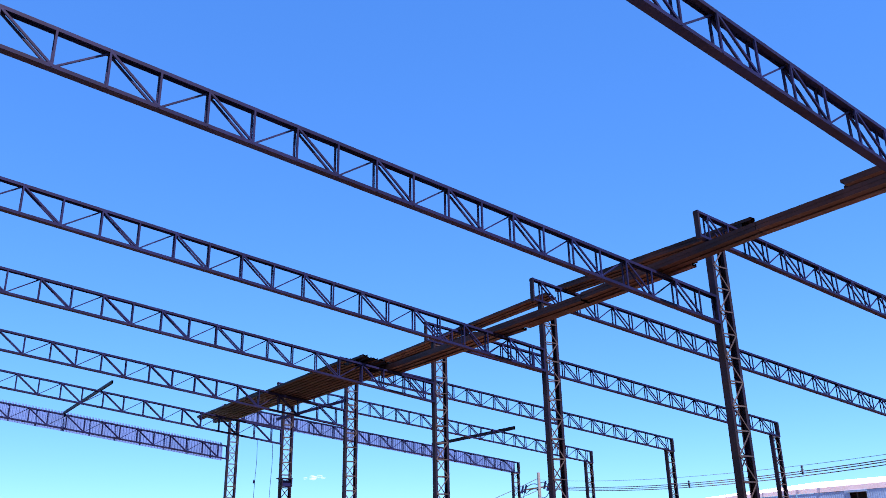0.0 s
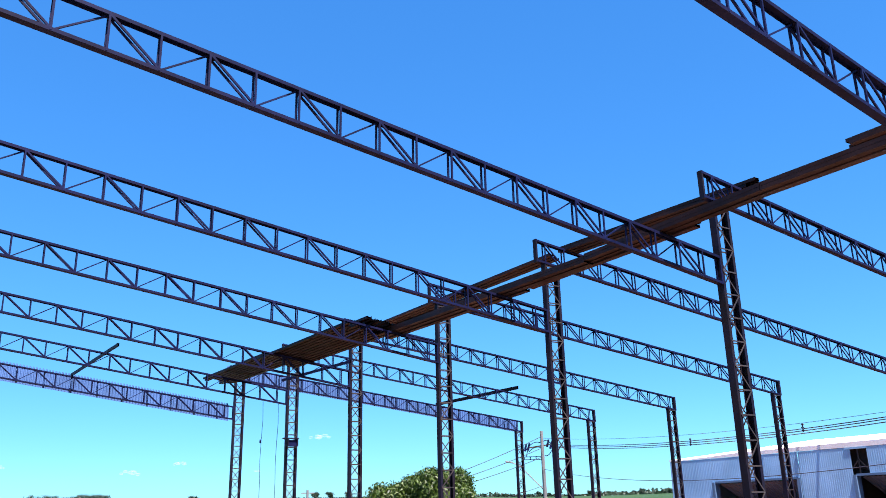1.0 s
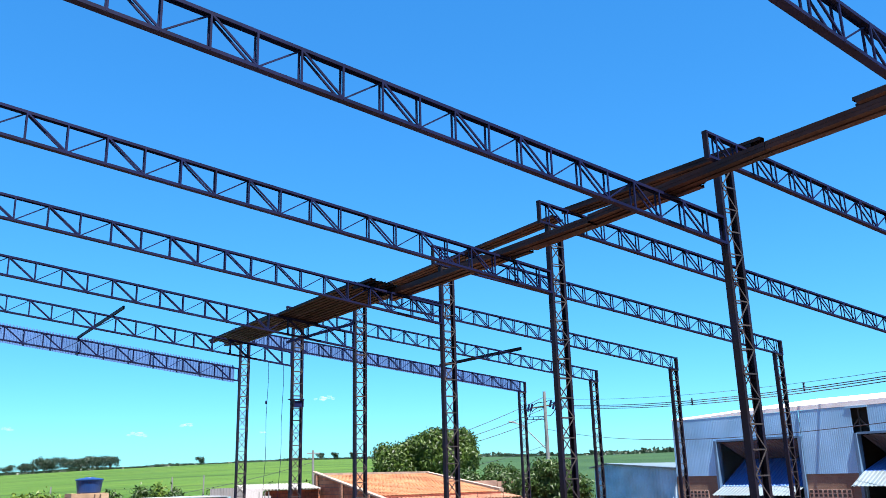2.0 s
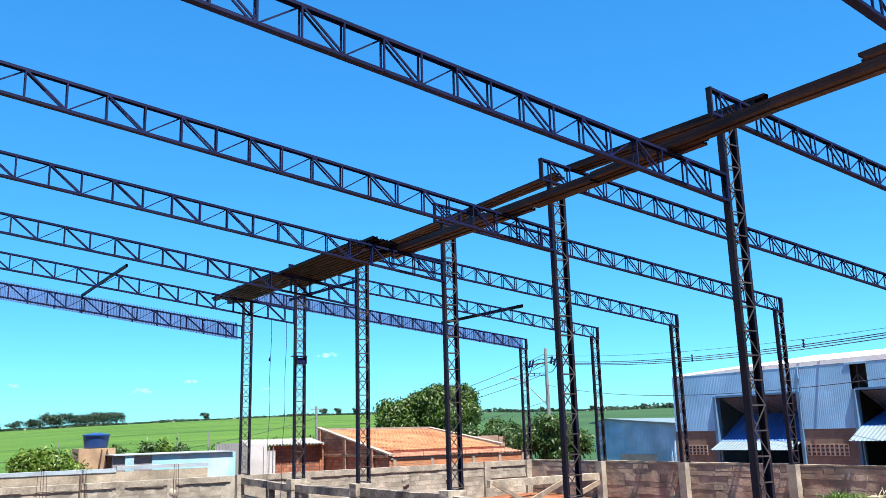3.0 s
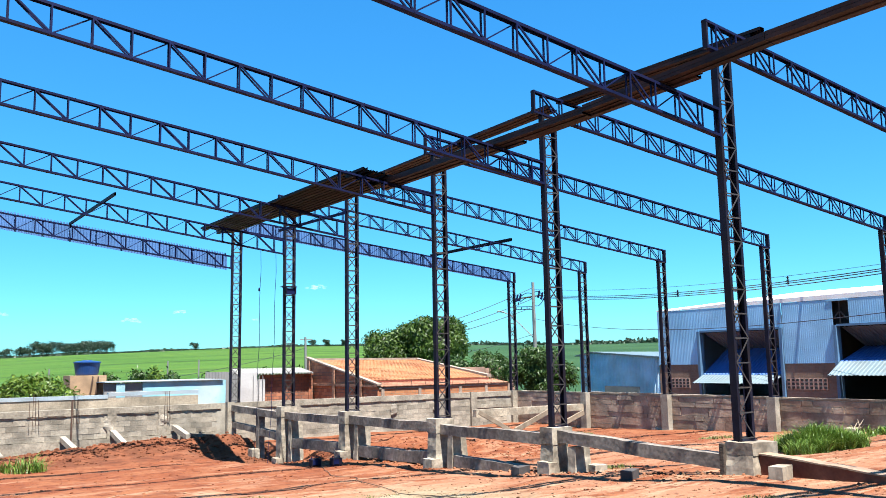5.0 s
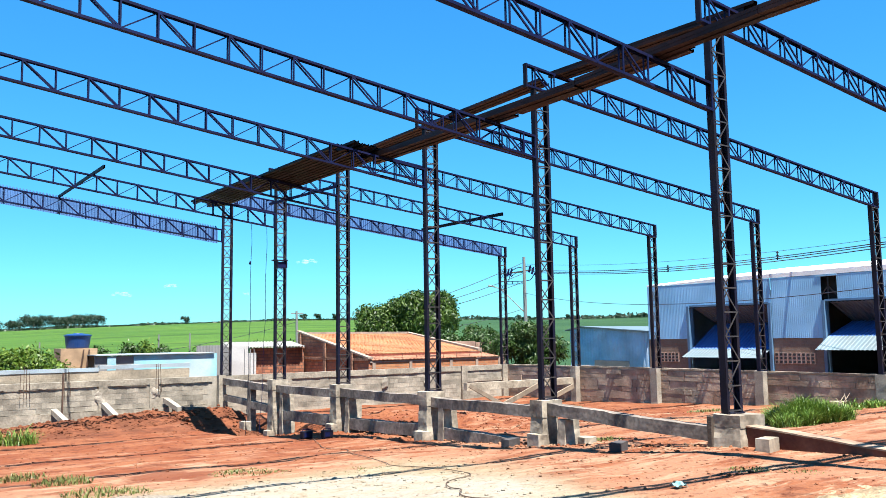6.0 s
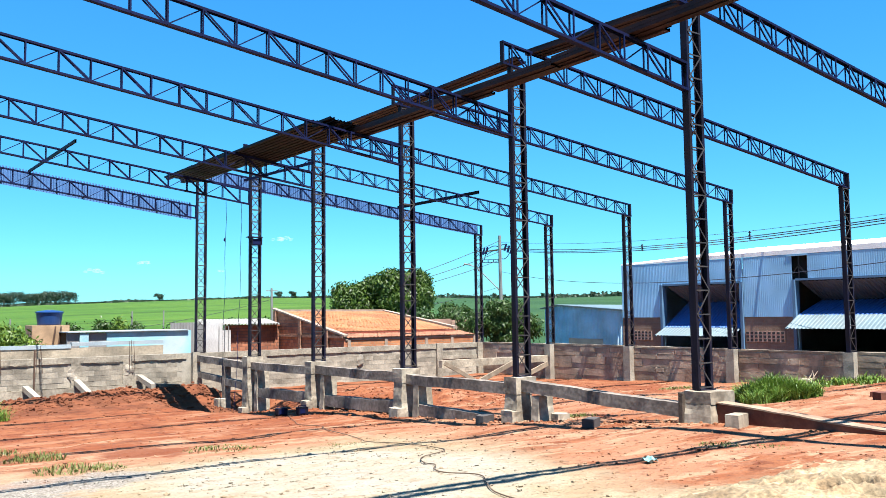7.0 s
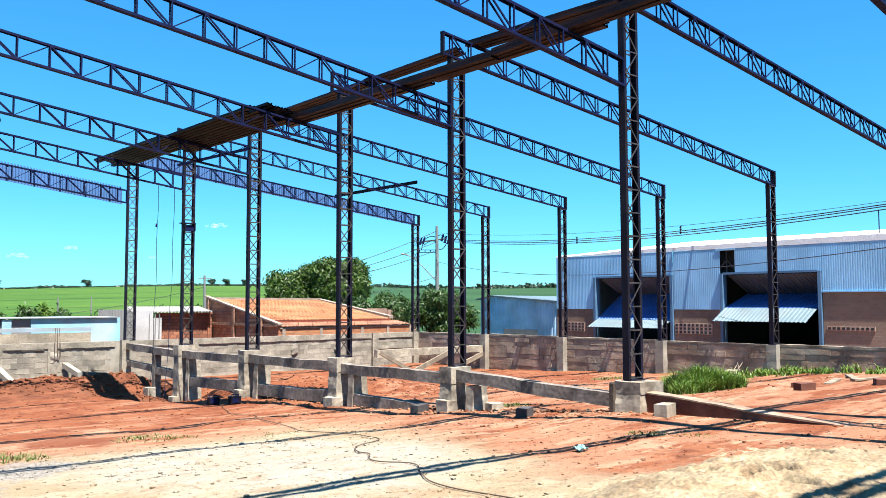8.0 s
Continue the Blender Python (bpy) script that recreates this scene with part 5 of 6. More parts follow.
def warehouse():
    E, X = EYE, 38.0
    root = thing("warehouse", "blue sheet-metal warehouse with two tilted bay doors", "warehouse")
    g = -1.9
    ups = (0, 1, 0), (0, 0, 1), (-1, 0, 0)
    const = lambda v: (lambda u: v)
    # sheet fields: y from, to, bottom, top
    for y0, y1, z0, z1 in ((30.0, 32.8, -0.35, 2.64), (24.86, 30.0, 1.40, 2.64), (22.16, 24.86, -0.35, 2.64), (17.12, 21.4, 1.42, 2.64), (4.0, 17.12, 0.50, 2.66)):
        bm = bmesh.new()
        wave(bm, (X, y0, E), *ups, y1 - y0, (const(z0), const(z1)), 0.105, 0.0035)
        part("sheet_field", bm, M["blue_sheet"], root)
    for y0, y1, z1 in ((30.0, 32.8, -0.35), (22.16, 24.86, -0.35), (4.0, 17.12, 0.50)):
        box_part("brick_wall", root, M["brown_brick"], X + 0.03, y0, g, X + 0.2, y1, E + z1, "brown rendered brick base wall")
    # door frames
    for y in (24.86, 29.85, 17.14, 22.0):
        box_part("door_post", root, M["door_frame"], X - 0.10, y, g, X + 0.3, y + 0.15, E + 1.42)
    for y0, y1 in ((25.0, 29.85), (17.3, 22.0)):
        box_part("door_head", root, M["door_frame"], X - 0.04, y0, E + 1.37, X + 0.25, y1, E + 1.47)
    box_part("flashing", root, M["blue_sheet"], X - 0.06, 4.0, E + 0.44, X + 0.02, 17.25, E + 0.50)
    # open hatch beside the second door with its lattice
    # dark plate stands for the unlit depth behind the hatch
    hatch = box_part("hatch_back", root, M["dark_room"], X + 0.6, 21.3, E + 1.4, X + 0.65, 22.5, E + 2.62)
    bm = bmesh.new()
    for a, b in (((21.42, 1.45), (21.42, 2.58)), ((22.3, 1.45), (22.3, 2.58)), ((21.86, 1.45), (21.86, 2.58)), ((21.42, 2.1), (22.3, 2.1)), ((21.42, 1.6), (21.86, 2.1)), ((22.3, 1.6), (21.86, 2.1))):
        add_bar(bm, (X + 0.1, a[0], E + a[1]), (X + 0.1, b[0], E + b[1]), 0.05, 0.05)
    part("hatch_lattice", bm, M["lacing"], root)
    box_part("hatch_head", root, M["blue_sheet"], X - 0.03, 21.35, E + 2.56, X + 0.1, 22.4, E + 2.645)
    # doors, folded: a ceiling leaf, a sloping leaf and the pale apron outside
    for y0, y1, fold, out, drop, rise in ((25.02, 29.83, -0.92, 0.9, 0.45, 0.63), (17.36, 21.98, -0.28, 1.2, 0.52, 0.32)):
        w = y1 - y0
        bm = bmesh.new()
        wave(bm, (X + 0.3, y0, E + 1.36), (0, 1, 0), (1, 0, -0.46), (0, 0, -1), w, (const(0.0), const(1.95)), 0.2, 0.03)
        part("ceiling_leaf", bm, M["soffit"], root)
        bm = bmesh.new()
        wave(bm, (X, y0, E + fold), (0, 1, 0), (1, 0, rise), (0, 0, 1), w, (const(0.02), const(2.2)), 0.2, 0.03)
        door = part("door_leaf", bm, M["blue_dark"], root, "dark blue tilted door leaf")
        bm = bmesh.new()
        wave(bm, (X, y0, E + fold), (0, 1, 0), (-1, 0, -drop), (0, 0, 1), w, (const(0.0), const(out)), 0.2, 0.022)
        part("apron", bm, M["awning"], door, "pale apron sheet in a sunlit tone")
        for yy in (y0 + 0.05, y1 - 0.05):
            bm = bmesh.new()
            add_bar(bm, (X, yy, E + fold - 0.04), (X - out * 0.95, yy, E + fold - 0.04 - drop * out * 0.95), 0.04, 0.04)
            part("apron_arm", bm, M["bar"], door)
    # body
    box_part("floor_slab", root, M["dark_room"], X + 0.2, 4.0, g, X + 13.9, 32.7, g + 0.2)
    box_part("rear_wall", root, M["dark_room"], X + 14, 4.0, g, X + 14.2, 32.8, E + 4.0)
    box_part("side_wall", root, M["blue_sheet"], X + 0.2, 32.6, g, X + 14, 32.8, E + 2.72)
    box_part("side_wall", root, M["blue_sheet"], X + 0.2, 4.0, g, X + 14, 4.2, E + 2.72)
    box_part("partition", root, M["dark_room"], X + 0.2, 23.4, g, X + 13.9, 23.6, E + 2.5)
    prism("roof", root, M["white_sheet"], ((X + 0.05, 3.6, E + 2.75), (X + 14.3, 3.6, E + 4.2), (X + 14.3, 32.86, E + 4.2), (X + 0.05, 32.86, E + 2.66)), (0, 0, 0.08), "white sheet roof")
    prism("roof_edge", root, M["white_sheet"], ((X - 0.012, 3.6, E + 2.652), (X - 0.012, 32.1, E + 2.652), (X - 0.012, 28.1, E + 2.84), (X - 0.012, 20.0, E + 2.90), (X - 0.012, 3.6, E + 2.98)), (0.05, 0, 0), "white roof edge, thicker towards the middle")
    # vent blocks
    for y0, y1, z0, z1, nr, nc in ((30.7, 31.95, -1.62, -1.1, 3, 5), (22.65, 24.8, -1.6, -1.06, 3, 9), (14.9, 16.95, -1.26, -1.08, 1, 10)):
        vent = box_part("vent", root, M["vent"], X - 0.01, y0, E + z0, X + 0.03, y1, E + z1)
        for r in range(nr):
            for c in range(nc):
                a, b = (y1 - y0) / nc, (z1 - z0) / nr
                # each hole is a thin dark plate with its shade in the colour
                bm = bmesh.new()
                add_box(bm, X - 0.016, y0 + (c + 0.2) * a, E + z0 + (r + 0.2) * b, X - 0.0102, y0 + (c + 0.82) * a, E + z0 + (r + 0.82) * b)
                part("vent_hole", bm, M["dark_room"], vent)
    bm = bmesh.new()
    add_bar(bm, (X + 6, 16.9, E + 3.4), (X + 6, 16.9, E + 4.6), 0.04, 0.04)
    part("aerial", bm, M["bar"], root)


warehouse()


def blue_shed():
    E, X = EYE, 41.0
    root = thing("blue_shed", "low pale blue sheet-metal shed, streaked", "shed")
    top = lambda u: interp(u, (0, 5.7, 6.9), (0.05, 0.45, 0.27)) + E
    bm = bmesh.new()
    wave(bm, (X, 35.4, 0), (0, 1, 0), (0, 0, 1), (-1, 0, 0), 6.9, (lambda u: -1.8, top), 0.25, 0.03)
    part("front_sheet", bm, M["shed_sheet"], root)
    prism("roof", root, M["awning"], ((X - 0.2, 35.1, E + 0.03), (X - 0.2, 41.1, E + 0.47), (X - 0.2, 42.6, E + 0.24), (X - 0.2, 42.6, E + 0.30), (X - 0.2, 41.1, E + 0.54), (X - 0.2, 35.1, E + 0.13)), (9, 0, -0.05), "pale sheet roof")
    box_part("side_wall", root, M["shed_sheet"], X + 0.05, 42.2, -1.8, X + 8, 42.3, E + 0.25)
    box_part("hatch", root, M["fibre"], X - 0.07, 37.0, -1.8, X - 0.035, 40.0, E - 1.72)


M["shed_sheet"] = material("streaked_blue_sheet", (0.34, 0.51, 0.66), 0.55, 0, 0.2, 0.8, 20, 0.03, (0.56, 0.64, 0.72), 0.5, 0.7)
blue_shed()


# ---------------------------------------------------------------- poles and wires
def pole(label, x, y, top, r=0.16):
    root = thing("utility_pole", label, "utility pole")
    bm = bmesh.new()
    limb(bm, (x, y, ground_z(x, y) - 0.3), (x, y, EYE + top), r * 1.25, r * 0.75, 10)
    for v in bm.verts:
        v.co.x += (x - v.co.x) * 0.0
    part("shaft", bm, M["fibre"], root)
    return root


P1 = (45.95, 52.55)
big_pole = pole("grey concrete utility pole with crossarm and transformer", *P1, 6.4, 0.16)
SIDE = Vector((0.78, -0.62, 0))          # along the crossarms


def on_pole(u, z):
    return Vector((P1[0], P1[1], EYE + z)) + SIDE * u


bm = bmesh.new()
add_bar(bm, on_pole(-1.25, 5.1), on_pole(0.75, 5.35), 0.1, 0.1, (0, 0, 1))
arm_ob = part("crossarm", bm, M["bark"], big_pole)
bm = bmesh.new()
for z in (4.2, 4.42):
    add_bar(bm, on_pole(-1.45, z), on_pole(-0.1, z), 0.05, 0.05, (0, 0, 1))
for u in (-1.45, -1.0, -0.55, -0.12):
    add_bar(bm, on_pole(u, 4.2), on_pole(u, 4.42), 0.05, 0.05)
part("platform_rail", bm, M["bar"], big_pole)
for u, z in ((-1.35, 5.15), (-1.1, 5.2), (0.45, 5.45), (0.7, 5.3), (0.95, 5.2)):
    bm = bmesh.new()
    limb(bm, on_pole(u - 0.08, z - 0.3), on_pole(u + 0.08, z + 0.28), 0.1, 0.07, 8)
    part("fuse_cutout", bm, M["bar"], arm_ob)
for u0, z0, u1, z1, hump in ((-1.35, 4.9, -0.15, 5.5, 0.45), (-1.1, 4.8, -0.1, 5.1, 0.3), (0.15, 4.5, 0.85, 5.1, -0.4), (0.1, 5.6, 0.7, 5.4, 0.25), (-1.3, 4.45, -1.1, 5.0, 0.2)):
    cu = bpy.data.curves.new("jumper_wire", "CURVE")
    cu.dimensions, cu.bevel_depth = "3D", 0.03
    sp = cu.splines.new("POLY")
    sp.points.add(10)
    for q in range(11):
        f = q / 10
        p = on_pole(u0 + (u1 - u0) * f, z0 + (z1 - z0) * f + hump * 4 * f * (1 - f) * 0.6)
        sp.points[q].co = (*p, 1)
    cu.materials.append(M["bar"])
    ob = new("jumper_wire", cu)
    ob.parent = big_pole
small_pole = pole("slim grey utility pole by the field", 27.0, 55.8, 2.0, 0.10)
bm = bmesh.new()
add_bar(bm, (26.6, 56.0, EYE + 1.8), (27.4, 55.6, EYE + 1.8), 0.07, 0.07)
part("crossarm", bm, M["fibre"], small_pole)


def wire(name, label, a, b, sag, r):
    cu = bpy.data.curves.new(name, "CURVE")
    cu.dimensions, cu.bevel_depth, cu.bevel_resolution = "3D", r, 0
    sp = cu.splines.new("POLY")
    sp.points.add(24)
    a, b = Vector(a), Vector(b)
    for i in range(25):
        f = i / 24
        p = a.lerp(b, f)
        sp.points[i].co = (p.x, p.y, p.z - 4 * sag * f * (1 - f), 1)
    cu.materials.append(M["wire"])
    tagged(new(name, cu), label, "power line", "overhead wires")


M["wire"] = material("black_wire", (0.018, 0.021, 0.03), 0.6, 0, 0.1, 1, 10, 0)
WIRE = "black overhead power line between poles"
for (dx, za, zb, s) in ((0.0, 5.85, 4.12, 1.01), (0.3, 5.36, 4.26, 1.11), (0.5, 5.22, 4.24, 1.11), (0.8, 5.10, 4.18, 1.11)):
    wire("power_line", WIRE, (P1[0] + dx, P1[1] - dx, EYE + za), (30.5 + dx, 2.0, EYE + zb), s, 0.022 if za < 5.8 else 0.01)
wire("power_line", WIRE, (P1[0], P1[1], EYE + 3.44), (24.3, 2.0, EYE + 2.3), 1.42, 0.015)
for za, end in ((5.1, (35.88, 52.95, EYE + 2.13)), (4.4, (35.88, 52.97, EYE + 1.70)), (6.0, (35.88, 52.94, EYE + 2.56))):
    wire("power_line", WIRE, (P1[0], P1[1], EYE + za), end, 0.15, 0.022)
wire("power_line", WIRE, (P1[0], P1[1], EYE + 2.2), (35.88, 53.00, EYE + 0.30), 0.2, 0.018)
wire("power_line", "black cable sagging across the field", (27.0, 55.8, EYE + 1.2), (2.0, 64, EYE - 0.6), 1.4, 0.015)


def line_spacer(x, y, z):
    bm = bmesh.new()
    add_bar(bm, (0, 0, -0.2), (0, 0, 0.24), 0.05, 0.05)
    for q in (-0.12, 0.02, 0.16):
        add_bar(bm, (-0.02, -0.08, q), (0.02, 0.08, q), 0.04, 0.05, (0, 0, 1))
    tagged(place("line_spacer", mesh_of("line_spacer", bm, M["wire"]), None, Matrix.Translation((x, y, EYE + z))), "small dark spacer clamped on the overhead wires", "spacer", "wire spacers")


line_spacer(37.88, 24.27, 3.72)
line_spacer(40.69, 33.41, 3.85)


def street_lamp():
    root = thing("street_lamp", "grey street lamp on a long arm from the pole", "street lamp")
    bm = bmesh.new()
    add_bar(bm, on_pole(-0.1, 1.9), on_pole(-1.9, 3.75), 0.06, 0.06)
    add_bar(bm, on_pole(-1.9, 3.75), on_pole(-2.5, 4.0), 0.06, 0.06)
    part("arm", bm, M["fibre"], root)
    bm = bmesh.new()
    add_box(bm, -0.3, -0.12, -0.06, 0.3, 0.12, 0.06, 0.03)
    p = on_pole(-2.72, 4.05)
    part("lamp_head", bm, M["fibre"], root, "", pose(p.x, p.y, p.z, 0, 10, -38))


street_lamp()
for x, y, h in ((10.4, 58, 0.1), (17.0, 55.4, 0.5), (18.9, 55.0, 0.55)):
    bm = bmesh.new()
    limb(bm, (0, 0, -0.2), (0.05, 0, EYE - 0.1 + h - ground_z(x, y)), 0.06, 0.045, 8)
    tagged(place("fence_post", mesh_of("fence_post", bm, M["fibre"]), None, Matrix.Translation((x, y, ground_z(x, y)))), "weathered wooden fence post at the field's edge", "fence post", "fence posts")


# ---------------------------------------------------------------- loose things on the ground
def loose_block(x, y, w, d, h, rz, label, mat="concrete"):
    bm = bmesh.new()
    rough_block(bm, -w / 2, -d / 2, 0, w / 2, d / 2, h, 0.12, 0.008)
    tagged(place("concrete_block", mesh_of("concrete_block", bm, M[mat]), None, pose(x, y, ground_z(x, y) - 0.02, 0, 0, rz)), label, "concrete block", "loose blocks")


BLOCK = "loose grey concrete block lying on the red earth"
for x, y, w, d, h, rz in ((11.72, 7.86, 0.36, 0.22, 0.22, 10), (25.2, 14.4, 0.5, 0.35, 0.2, 12)):
    loose_block(x, y, w, d, h, rz, BLOCK)
for x, y, w, d, h, rz in ((17.47, 8.3, 0.4, 0.22, 0.17, -20), (19.6, 7.6, 0.5, 0.25, 0.16, 30), (18.6, 9.0, 0.3, 0.22, 0.12, 15)):
    loose_block(x, y, w, d, h, rz, "loose block caked with red soil on the earth", "red_concrete")


for x, y, w, d, h, rz in ((11.2, 10.44, 0.42, 0.2, 0.18, 25), (11.62, 13.86, 0.40, 0.2, 0.18, 15)):
    loose_block(x, y, w, d, h, rz, "loose dark grey block lying in front of a pier", "dark_block")


def tool_box(x, y):
    root = thing("welding_machine", "small dark welding machine standing on the earth", "machine", (x, y, ground_z(x, y)))
    root.scale = (0.7, 0.7, 0.7)
    bm = bmesh.new()
    add_box(bm, -0.2, -0.14, 0.03, 0.2, 0.14, 0.30, 0.02)
    part("case", bm, M["steel"], root)
    bm = bmesh.new()
    add_bar(bm, (-0.15, 0, 0.36), (0.15, 0, 0.36), 0.025, 0.025)
    add_bar(bm, (-0.15, 0, 0.29), (-0.15, 0, 0.36), 0.02, 0.02)
    add_bar(bm, (0.15, 0, 0.29), (0.15, 0, 0.36), 0.02, 0.02)
    part("handle", bm, M["bar"], root)
    for sx in (-0.15, 0.15):
        for sy in (-0.1, 0.1):
            bm = bmesh.new()
            add_box(bm, sx - 0.02, sy - 0.02, -0.02, sx + 0.02, sy + 0.02, 0.03)
            part("foot", bm, M["bar"], root)
    bm = bmesh.new()
    add_box(bm, -0.15, -0.15, 0.08, 0.05, -0.139, 0.25)
    part("front_panel", bm, M["bar"], root)


def stake(x, y, h):
    bm = bmesh.new()
    add_bar(bm, (0, 0, -0.2), (0.02, 0.01, h), 0.09, 0.10, (1, 0, 0))
    bmesh.ops.bevel(bm, geom=list(bm.edges), offset=0.012, segments=1, affect="EDGES")
    tagged(place("wooden_stake", mesh_of("wooden_stake", bm, M["bark"]), None, Matrix.Translation((x, y, ground_z(x, y)))), "short dark wooden stake driven in beside a concrete pier", "stake")


stake(11.84, 8.98, 0.50)


def dry_branches(x, y):
    """A heap of bleached cut branches."""
    rs = random.Random(12)
    root = thing("dry_branches", "bleached dry branches heaped by the wall", "branches", (x, y, ground_z(x, y)))
    for i in range(11):
        a, up = rs.uniform(0, 6.28), rs.uniform(0.15, 1.2)
        bm = bmesh.new()
        limb(bm, (rs.uniform(-0.2, 0.2), rs.uniform(-0.2, 0.2), 0.0), (0.36 * math.cos(a), 0.36 * math.sin(a), 0.36 * up), 0.02, 0.008, 6)
        part("branch", bm, M["timber"], root)


dry_branches(25.35, 14.3)
for x, y, w, d, h, rz in ((20.6, 9.1, 1.5, 0.16, 0.05, 15), (21.3, 8.6, 1.1, 0.14, 0.05, -10), (22.4, 9.4, 1.2, 0.18, 0.05, 30)):
    bm = bmesh.new()
    add_box(bm, -w / 2, -d / 2, 0, w / 2, d / 2, h, 0.006)
    tagged(place("plank", mesh_of("plank", bm, M["timber"]), None, pose(x, y, ground_z(x, y) + 0.01, 0, 0, rz)), "pale offcut plank lying on the red earth", "plank", "loose planks")
tool_box(10.6, 20.1)
tool_box(10.3, 20.7)


def cable():
    cu = bpy.data.curves.new("power_cable", "CURVE")
    cu.dimensions, cu.bevel_depth, cu.bevel_resolution = "3D", 0.007, 1
    pts = [(10.3, 20.3), (9.6, 18.6), (9.28, 17.56), (9.41, 17.10), (8.72, 15.59), (8.38, 14.05), (8.21, 13.32), (7.82, 12.41), (7.87, 11.85), (7.83, 10.98), (7.67, 10.34), (7.45, 9.79), (6.68, 9.29), (6.40, 8.84), (6.22, 8.36), (5.99, 8.08), (5.89, 7.75), (6.04, 7.34), (5.77, 6.88), (5.48, 6.34), (5.3, 4.6), (4.4, 3.4), (3.0, 2.6)]
    sp = cu.splines.new("BEZIER")
    sp.bezier_points.add(len(pts) - 1)
    for p, (x, y) in zip(sp.bezier_points, pts):
        p.co = (x, y, ground_z(x, y) + 0.02)
        p.handle_left_type = p.handle_right_type = "AUTO"
    cu.materials.append(M["cable"])
    tagged(new("power_cable", cu), "thin brown power cable winding over the sand", "cable")


M["cable"] = material("dusty_cable", (0.07347, 0.04592, 0.02755), 0.8, 0, 0.2, 5, 30, 0)
cable()


def cloth():
    bm = bmesh.new()
    bmesh.ops.create_grid(bm, x_segments=14, y_segments=10, size=0.5, matrix=Matrix.Diagonal((0.2, 0.13, 1, 1)))
    for v in bm.verts:
        v.co.z += 0.04 + 0.05 * noise.noise(v.co * 14) + 0.03 * noise.noise(v.co * 22)
        v.co.xy += 0.05 * Vector(noise.noise_vector(v.co * 5)).xy
    x, y = 8.0, 6.55
    ob = tagged(place("plastic_bag", mesh_of("plastic_bag", bm, M["bag"], True), None, Matrix.Translation((x, y, ground_z(x, y)))), "crumpled pale turquoise plastic bag on the sand", "plastic bag")
    ob.modifiers.new("thick", "SOLIDIFY").thickness = 0.004


M["bag"] = material("turquoise_plastic", (0.1318, 0.2485, 0.2561), 0.4, 0, 0.15, 6, 30, 0.05)
cloth()


SAND_HOLES = ((8.09, 4.68, 0.14, 0.13), (6.75, 3.71, 0.11, 0.12), (7.14, 3.67, 0.15, 0.13), (9.30, 4.86, 0.14, 0.11), (6.93, 4.22, 0.09, 0.08), (6.80, 3.32, 0.13, 0.12), (6.05, 3.84, 0.09, 0.08), (8.21, 3.83, 0.13, 0.11), (8.65, 5.18, 0.08, 0.07))


def sand_heap():
    """Dumped sand, trodden and crumbling, with footprints in it."""
    nx, ny = 300, 190
    x0, x1, y0, y1 = 3.6, 10.2, 1.0, 5.6
    verts, faces = [], []
    n3 = noise.noise
    for j in range(ny + 1):
        for i in range(nx + 1):
            x, y = x0 + (x1 - x0) * i / nx, y0 + (y1 - y0) * j / ny
            edge = min(1, 5 * min(i / nx, 1 - i / nx)) * min(1, 5 * min(j / ny, 1 - j / ny))
            h = 0.25 * bump2(x, y, 7.6, 3.7, 1.9, 0.9) + 0.16 * bump2(x, y, 6.0, 3.7, 1.2, 0.9) + 0.16 * bump2(x, y, 8.2, 2.4, 0.9, 0.8)
            h = 0.27 * math.tanh(h / 0.27)
            lump = n3((x * 1.3, y * 1.3, 7)) * 0.12 + n3((x * 3.3, y * 3.3, 8)) * 0.10 + n3((x * 9, y * 9, 8)) * 0.045 + n3((x * 22, y * 22, 4)) * 0.035
            crumb = max(0.0, n3((x * 13, y * 13, 1)) - 0.25) * 0.06
            z = ground_z(x, y) - 0.05 + edge * (h * (1 + 0.9 * lump) + 0.20 * lump + crumb + 0.04)
            for cx, cy, r, d in SAND_HOLES:
                q = math.hypot(x - cx, (y - cy) * 0.8) / r
                if q < 2.2:
                    z += d * (0.3 * math.exp(-((q - 1.35) / 0.3) ** 2) - math.exp(-q ** 6)) * (1 + 0.5 * n3((x * 8, y * 8, 3)))
            verts.append((x, y, z))
    for j in range(ny):
        for i in range(nx):
            k = j * (nx + 1) + i
            faces.append((k, k + 1, k + nx + 2, k + nx + 1))
    me = bpy.data.meshes.new("sand_heap")
    me.from_pydata(verts, [], faces)
    me.polygons.foreach_set("use_smooth", [True] * len(me.polygons))
    me.materials.append(M["sand"])
    tagged(new("sand_heap", me), "lumpy heap of pale yellow sand on the ground", "sand", kind="stuff")


sand_heap()


